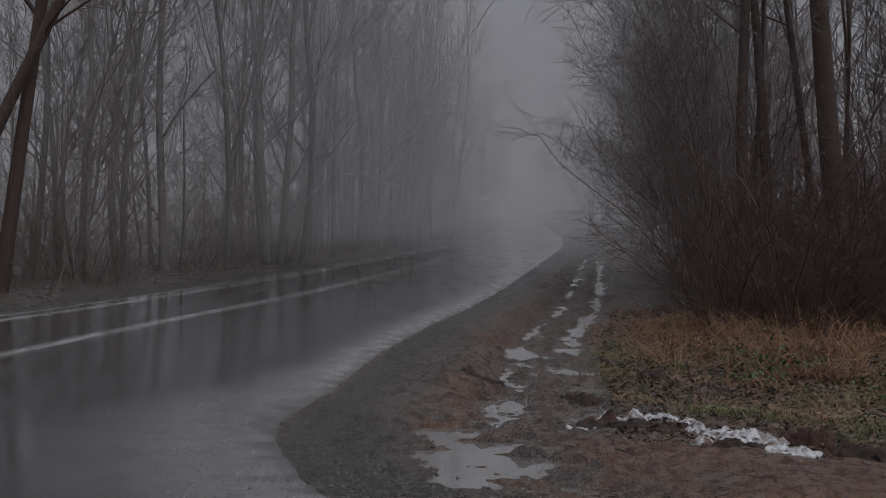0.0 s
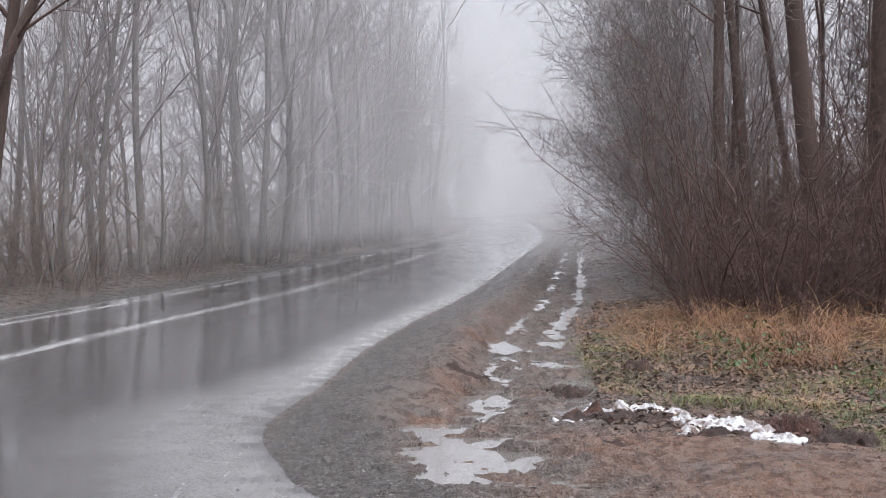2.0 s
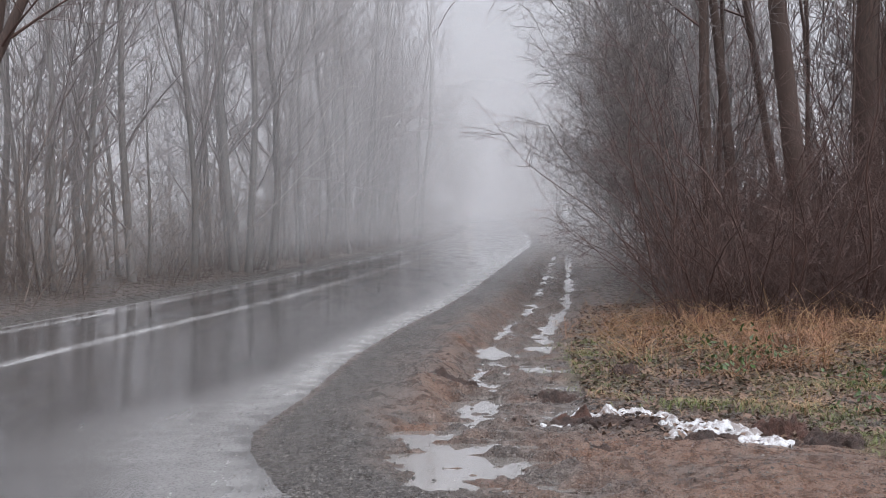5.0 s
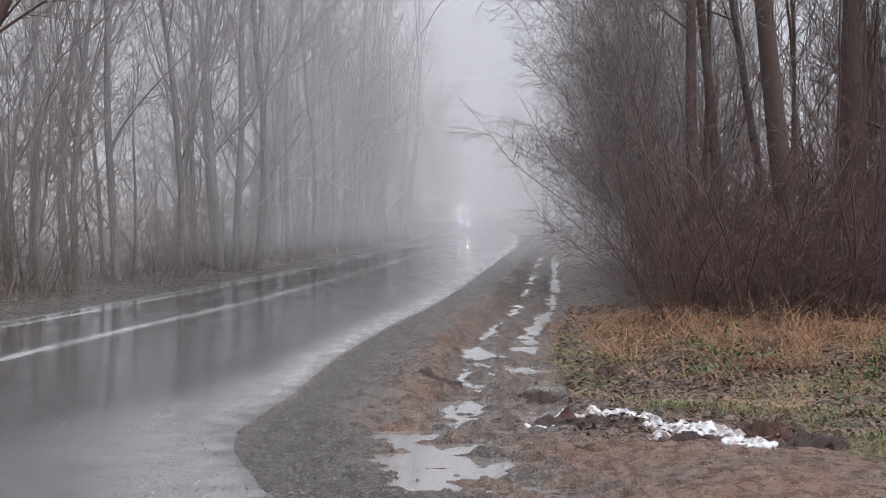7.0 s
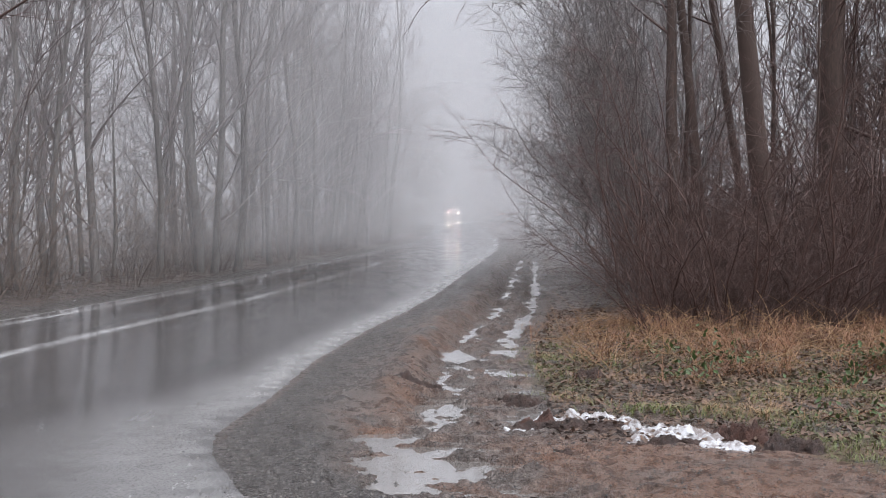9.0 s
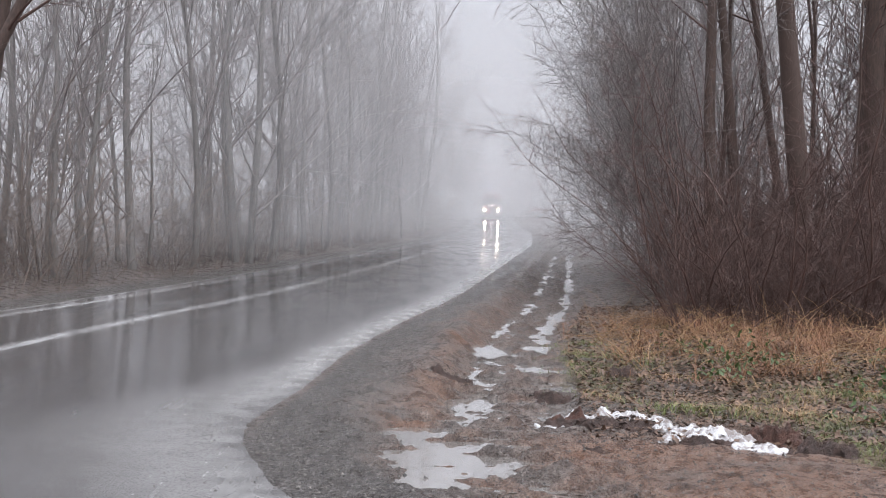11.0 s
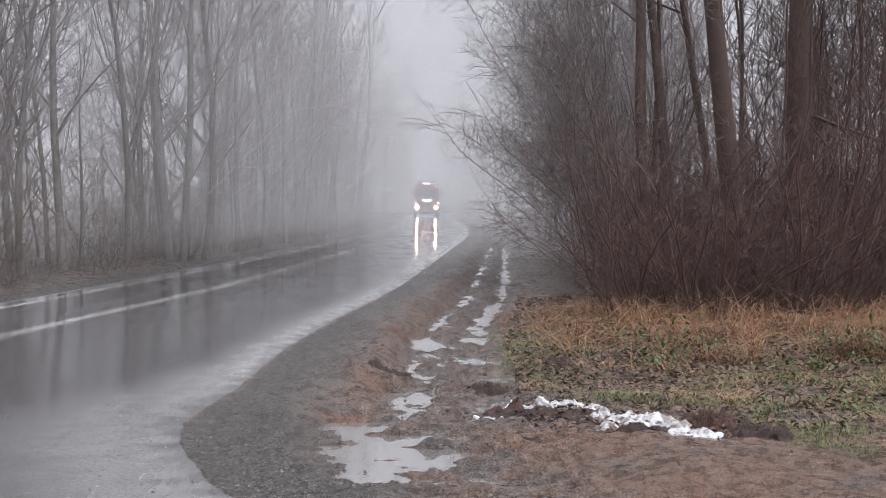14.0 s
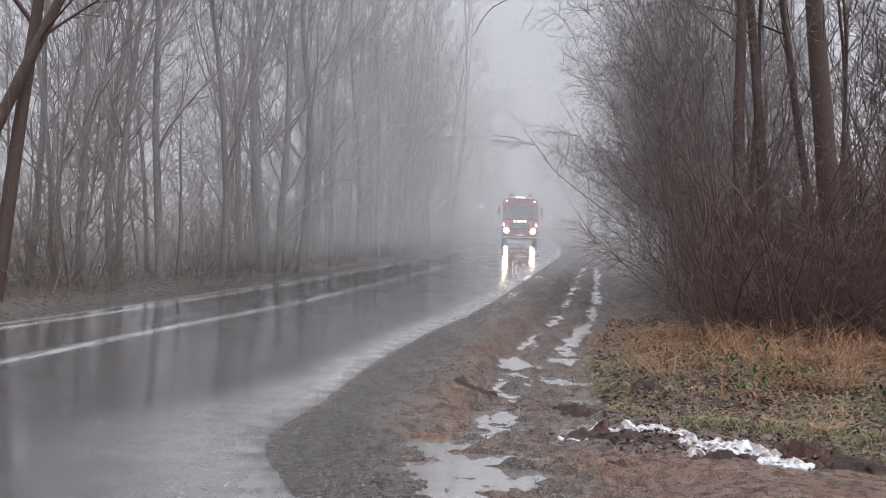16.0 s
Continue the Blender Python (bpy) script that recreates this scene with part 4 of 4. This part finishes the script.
def mound(name, x0, y0, length, width, tall, turn, mat, label, category, seed, group="", cut=0.0, lump=0.35):
    """A lumpy heap on the ground, long and low."""
    n, m = 84, 42
    s, t = np.meshgrid(np.linspace(-1, 1, n), np.linspace(-1, 1, m), indexing="ij")
    c, sn = math.cos(turn), math.sin(turn)
    edge = 1 + 0.28 * rough(s * length * 2 + seed, t * 0.3 + seed, 0.5)
    lx, ly = s * length / 2, t * width / 2 * edge
    x, y = x0 + c * lx - sn * ly, y0 + sn * lx + c * ly
    body = np.clip(1 - s ** 4, 0, 1) ** 0.5 * np.clip(1 - t ** 2, 0, 1) ** 0.7
    z = tall * body ** 0.8 * (0.62 + 0.6 * lump * rough(x + seed, y, 0.22) + 0.26 * rough(x, y + seed, 0.13) + 0.14 * rough(x + seed, y + 1, 0.055) + 0.09 * rough(x - seed, y, 0.024)) - cut - 0.006
    z = np.maximum(z, -0.02)
    verts = np.stack([x - x0, y - y0, height(x, y) - float(height(x0, y0)) + z], -1).reshape(-1, 3)
    i, j = np.meshgrid(np.arange(n - 1), np.arange(m - 1), indexing="ij")
    a = (i * m + j).ravel()
    ob = mesh_object(name, verts, np.stack([a, a + m, a + m + 1, a + 1], -1).tolist(), mat)
    ob.location = (x0, y0, float(height(x0, y0)))
    return tagged(ob, label, category, group)


SNOWS, CLODS = "remains of snow", "heaps of dug soil"
mound("snow_patch", 1.52, 8.48, 0.74, 0.24, 0.075, -0.22, M_SNOW, "strip of old white snow half covered by soil", "snow", 3, SNOWS, lump=0.5)
mound("snow_patch", 2.06, 7.82, 0.62, 0.46, 0.065, -0.45, M_SNOW, "broad patch of melting white snow on the mud", "snow", 7, SNOWS, lump=0.55)
mound("snow_patch", 2.32, 7.55, 0.34, 0.26, 0.055, -0.5, M_SNOW, "ragged end of a melting snow patch", "snow", 8, SNOWS, lump=0.6)
mound("snow_patch", 1.80, 8.10, 0.15, 0.12, 0.07, 0.2, M_SNOW, "small rounded lump of white snow", "snow", 9, SNOWS)
mound("snow_patch", 1.02, 8.22, 0.22, 0.07, 0.03, 0.0, M_SNOW, "thin sliver of old snow on mud", "snow", 10, SNOWS)
mound("soil_ridge", 1.40, 8.22, 0.84, 0.22, 0.038, -0.3, M_CLOD, "ridge of dark wet soil along the snow", "soil", 13, CLODS, lump=0.6)
mound("soil_mound", 1.16, 8.52, 0.30, 0.22, 0.09, 0.1, M_REDCLOD, "small heap of red-brown soil", "soil", 17, CLODS, lump=0.5)
mound("soil_mound", 2.50, 7.86, 0.36, 0.28, 0.12, -0.2, M_REDCLOD, "heap of red-brown soil beside the snow", "soil", 19, CLODS, lump=0.5)
mound("soil_mound", 2.74, 7.50, 0.38, 0.26, 0.08, -0.3, M_CLOD, "dark wet heap of soil at the end of the snow", "soil", 23, CLODS, lump=0.6)
mound("soil_mound", 2.00, 7.60, 0.42, 0.10, 0.045, -0.3, M_CLOD, "dark soil lying along the foot of the snow", "soil", 27, CLODS, lump=0.6)
mound("soil_clod", 1.17, 9.35, 0.30, 0.2, 0.06, 0.0, M_CLOD, "dark clod of soil on the muddy track", "soil", 29, CLODS, lump=0.6)
mound("soil_clod", 1.98, 10.82, 0.26, 0.22, 0.10, 0.2, M_CLOD, "dark clod of soil in the grass", "soil", 31, CLODS, lump=0.6)
mound("soil_clod", 1.20, 7.39, 0.11, 0.08, 0.035, 0.2, M_CLOD, "small dark clod on red mud", "soil", 37, CLODS)
mound("soil_clod", 0.36, 10.2, 0.36, 0.32, 0.06, 0.6, M_CLOD, "crumbling clod of soil at the rut's edge", "soil", 41, CLODS, lump=0.6)


def crumbs():
    """Loose lumps of soil strewn about the heaps and over the track."""
    r = np.random.default_rng(33)
    spots = [(r.normal(x, w), r.normal(y, h)) for x, y, w, h, n in ((1.35, 8.28, 0.3, 0.10, 240), (2.5, 7.75, 0.22, 0.16, 220), (2.05, 7.65, 0.3, 0.10, 130), (1.17, 9.35, 0.12, 0.08, 60),
                                                                   (1.9, 8.2, 0.35, 0.2, 90), (0.4, 10.2, 0.18, 0.25, 90), (1.3, 9.3, 0.8, 1.0, 120), (1.6, 7.0, 0.9, 0.5, 60)) for _ in range(n)]
    s = np.array(spots)
    n = len(s)
    size = 0.005 + 0.016 * r.uniform(0, 1, n) ** 3
    z = height(s[:, 0], s[:, 1]) + size * 0.3 + 0.03 * np.exp(-((s[:, 0] - 1.4) / 0.3) ** 2 - ((s[:, 1] - 8.27) / 0.06) ** 2)
    unit = np.array([(1, 0, 0), (0, 1, 0), (-1, 0, 0), (0, -1, 0), (0, 0, 0.8), (0, 0, -0.8)])
    verts = np.stack([s[:, 0], s[:, 1], z], -1)[:, None] + size[:, None, None] * unit[None] * r.uniform(0.5, 1.4, (n, 6, 1))
    f = np.array([(0, 1, 4), (1, 2, 4), (2, 3, 4), (3, 0, 4), (1, 0, 5), (2, 1, 5), (3, 2, 5), (0, 3, 5)])
    faces = (np.arange(n)[:, None, None] * 6 + f[None]).reshape(-1, 3).tolist()
    return tagged(mesh_object("soil_crumb", verts.reshape(-1, 3), faces, M_CLOD, smooth=False), "small dark crumbs of wet soil on the track", "soil", kind="stuff")


crumbs()


# ---- far roadside sign ----
def roadside_sign(x, y):
    sign = new("roadside_sign")
    part("post", rod(0.03, 2.9, (0, 0, 1.45), "Z", 12), M_STEEL, sign)
    board = part("sign_board", box((0.66, 0.03, 0.28), (0, 0, 0), 0.01), M_WHITE, sign, "small white rectangular board tilted to the sky")
    board.location, board.rotation_euler = (0, -0.08, 2.62), (radians(-50), 0, 0)
    place(sign, x, y, 0.1, 1.0)
    return tagged(sign, "small white roadside sign on a thin post in the mist", "sign")


roadside_sign(3.12, 92.0)


# ---- the fire engine ----
def fire_engine():
    lorry = new("fire_engine")
    cab = part("cab", box((2.46, 1.9, 2.25), (0, 0.95, 1.95), 0.10, 0.95), M_RED, lorry, "red painted lorry cab")
    part("windscreen", box((2.08, 0.05, 0.86), (0, -0.01, 2.28), 0.03, 0.96), M_GLASS, cab, "dark reflective windscreen")
    part("wiper_panel", box((2.2, 0.05, 0.16), (0, -0.015, 1.76), 0.02), M_BLACK, cab)
    part("grille", box((1.25, 0.07, 0.42), (0, -0.02, 1.28), 0.03), M_BLACK, cab, "black radiator grille")
    for z in (1.18, 1.30, 1.42):
        part("grille_bar", box((1.15, 0.03, 0.03), (0, -0.065, z), 0.006), M_STEEL, cab)
    part("roof_panel", box((2.2, 0.5, 0.16), (0, 0.35, 3.1), 0.05), M_RED, cab)
    part("bumper", box((2.46, 0.32, 0.34), (0, -0.02, 0.70), 0.05), M_RED, lorry, "red front bumper")
    part("bumper_strip", box((2.40, 0.10, 0.07), (0, -0.12, 0.53), 0.02), M_WHITE, lorry, "white strip under the bumper")
    part("skirt", box((1.5, 0.2, 0.16), (0, 0.06, 0.42), 0.03), M_BLACK, lorry)
    part("body", box((2.48, 5.0, 2.45), (0, 4.75, 1.95), 0.06), M_RED, lorry, "red equipment body")
    part("chassis", box((1.0, 6.6, 0.3), (0, 3.9, 0.62), 0.03), M_BLACK, lorry)
    for s in (-1, 1):
        lamp = part("headlight", box((0.40, 0.08, 0.26), (0.90 * s, -0.15, 0.97), 0.05), M_BLACK, lorry, "headlight unit")
        part("headlight_lens", rod(0.16, 0.06, (0.90 * s, -0.18, 0.97), "Y", 20, 0.02), M_HEADLIGHT, lamp, "brightly lit headlight lens")
        part("corner_marker", box((0.10, 0.06, 0.22), (1.10 * s, -0.03, 1.38), 0.02), M_MARKER, lorry)
        mirror = part("mirror", box((0.16, 0.12, 0.62), (1.46 * s, 0.12, 2.30), 0.04), M_BLACK, lorry, "black wing mirror")
        part("mirror_arm", rod(0.025, 0.26, (1.31 * s, 0.16, 2.55), "X", 10), M_BLACK, mirror)
        part("side_stripe", box((0.02, 1.7, 0.16), (1.235 * s, 0.95, 1.30), 0.004), M_WHITE, cab)
        part("clearance_lamp", box((0.14, 0.06, 0.06), (0.95 * s, -0.005, 2.98), 0.015), M_MARKER, lorry)
    for x in (-0.36, -0.12, 0.12, 0.36):
        part("spot_lamp", rod(0.075, 0.07, (x, -0.09, 1.62), "Y", 14, 0.015), M_LAMP, lorry, "lit round auxiliary lamp")
    part("number_plate", box((0.5, 0.02, 0.11), (0, -0.19, 0.68), 0.004), M_WHITE, lorry)
    bar = part("light_bar", box((1.6, 0.32, 0.12), (0, 0.35, 3.24), 0.04), M_WHITE, lorry, "white roof light bar")
    part("bar_sign", box((0.6, 0.02, 0.09), (0, 0.18, 3.25), 0.005), M_MARKER, bar)
    for x in (-1, 1):
        for y, name in ((0.95, "wheel"), (4.6, "wheel"), (5.95, "wheel")):
            w = new(name, None)
            w.parent = lorry
            w.location = (1.06 * x, y, 0.5)
            part("tyre", rod(0.5, 0.32, (0, 0, 0), "X", 32, 0.05), M_RUBBER, w)
            part("rim", rod(0.29, 0.34, (0, 0, 0), "X", 24, 0.02), M_STEEL, w)
            WHEELS.append(w)
        b = new("beacon", None)
        b.parent = lorry
        b.location = (0.66 * x, 0.35, 3.30)
        part("beacon_base", rod(0.15, 0.05, (0, 0, 0.025), "Z", 20), M_BLACK, b)
        part("reflector", box((0.24, 0.05, 0.19), (0, 0.0, 0.145), 0.01), M_BLACK, b, "black back of a turning reflector")
        part("beacon_lens", box((0.22, 0.04, 0.17), (0, -0.045, 0.145), 0.01), M_BLUE, b, "bright blue turning light")
        BEACONS.append(b)
    return tagged(lorry, "red fire engine with lit headlights driving on the wet road", "fire engine")


WHEELS, BEACONS = [], []
engine = fire_engine()


# ---- mist: see-through sheets across the road stand in for fog ----
def mist_sheet(y, dense):
    """A thin wavy sheet that stands in for mist across road and wood."""
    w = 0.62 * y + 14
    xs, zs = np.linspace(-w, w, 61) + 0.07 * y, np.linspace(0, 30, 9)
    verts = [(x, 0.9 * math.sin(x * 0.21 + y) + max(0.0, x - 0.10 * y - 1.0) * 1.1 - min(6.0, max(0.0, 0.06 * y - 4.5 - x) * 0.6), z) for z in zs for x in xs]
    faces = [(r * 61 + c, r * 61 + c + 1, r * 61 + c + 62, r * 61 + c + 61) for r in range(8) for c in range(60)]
    ob = mesh_object("mist_sheet", verts, faces, mist_material("mist", dense))
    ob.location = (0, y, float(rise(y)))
    return tagged(ob, "thin wavy see-through sheet standing in for mist over road and wood", "mist", "banks of mist", "stuff")


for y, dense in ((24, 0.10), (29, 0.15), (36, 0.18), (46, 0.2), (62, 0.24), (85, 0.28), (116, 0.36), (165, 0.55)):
    mist_sheet(y, dense)


# ---- what moves ----
def engine_rows():
    path = [(80, 5.35), (105, 6.95), (128, 8.5), (154, 10.4), (197, 12.5), (230, 13.0), (260, 12.5), (300, 9.8), (350, 3.5)]
    xs = table([(60, 3.9)] + path, 4.0)
    rows = []
    for k in range(33):
        t = k * 0.5
        d = 230.0 - (t - 7.0) * 16.65
        x0, x1 = float(xs(d - 1)), float(xs(d + 4))
        rows.append((t, pose(float(xs(d)), d, float(rise(d)) + 0.02, 0.5, 0, -math.degrees(math.atan2(x1 - x0, 5.0)))))
    return rows


def motions():
    walk(engine, engine_rows())
    for w in WHEELS:
        x, y, z = w.location
        walk(w, [(0.05 * k, pose(x, y, z, 80 * k, 0, 0)) for k in range(321)])
    # the turning lamps face the road ahead (1) or the cab (0) at these moments
    faced = [(0.0, 0), (6.3, 0), (6.5, 1), (7.05, 1), (7.2, 0), (7.45, 1), (8.05, 1), (8.4, 0), (8.6, 0), (8.8, 1), (9.0, 0), (9.5, 1), (10.0, 0), (10.5, 1), (11.0, 0),
             (12.6, 0), (12.8, 1), (13.25, 1), (13.45, 0), (13.6, 0), (13.8, 1), (14.0, 0), (14.5, 0), (14.7, 1), (14.95, 0), (15.45, 0), (15.6, 1), (15.75, 1), (15.95, 0), (16.0, 0)]
    rows, turned, last = [], 0.0, faced[0]
    for t, state in faced:
        if state != last[1]:
            for k in (1, 2):
                rows.append((last[0] + (t - last[0]) * k / 3, turned + 60 * k))
            turned += 180.0
        rows.append((t, turned))
        last = (t, state)
    for b in BEACONS:
        x, y, z = b.location
        walk(b, [(t, pose(x, y, z, 0, 0, 180 + a)) for t, a in rows])


motions()
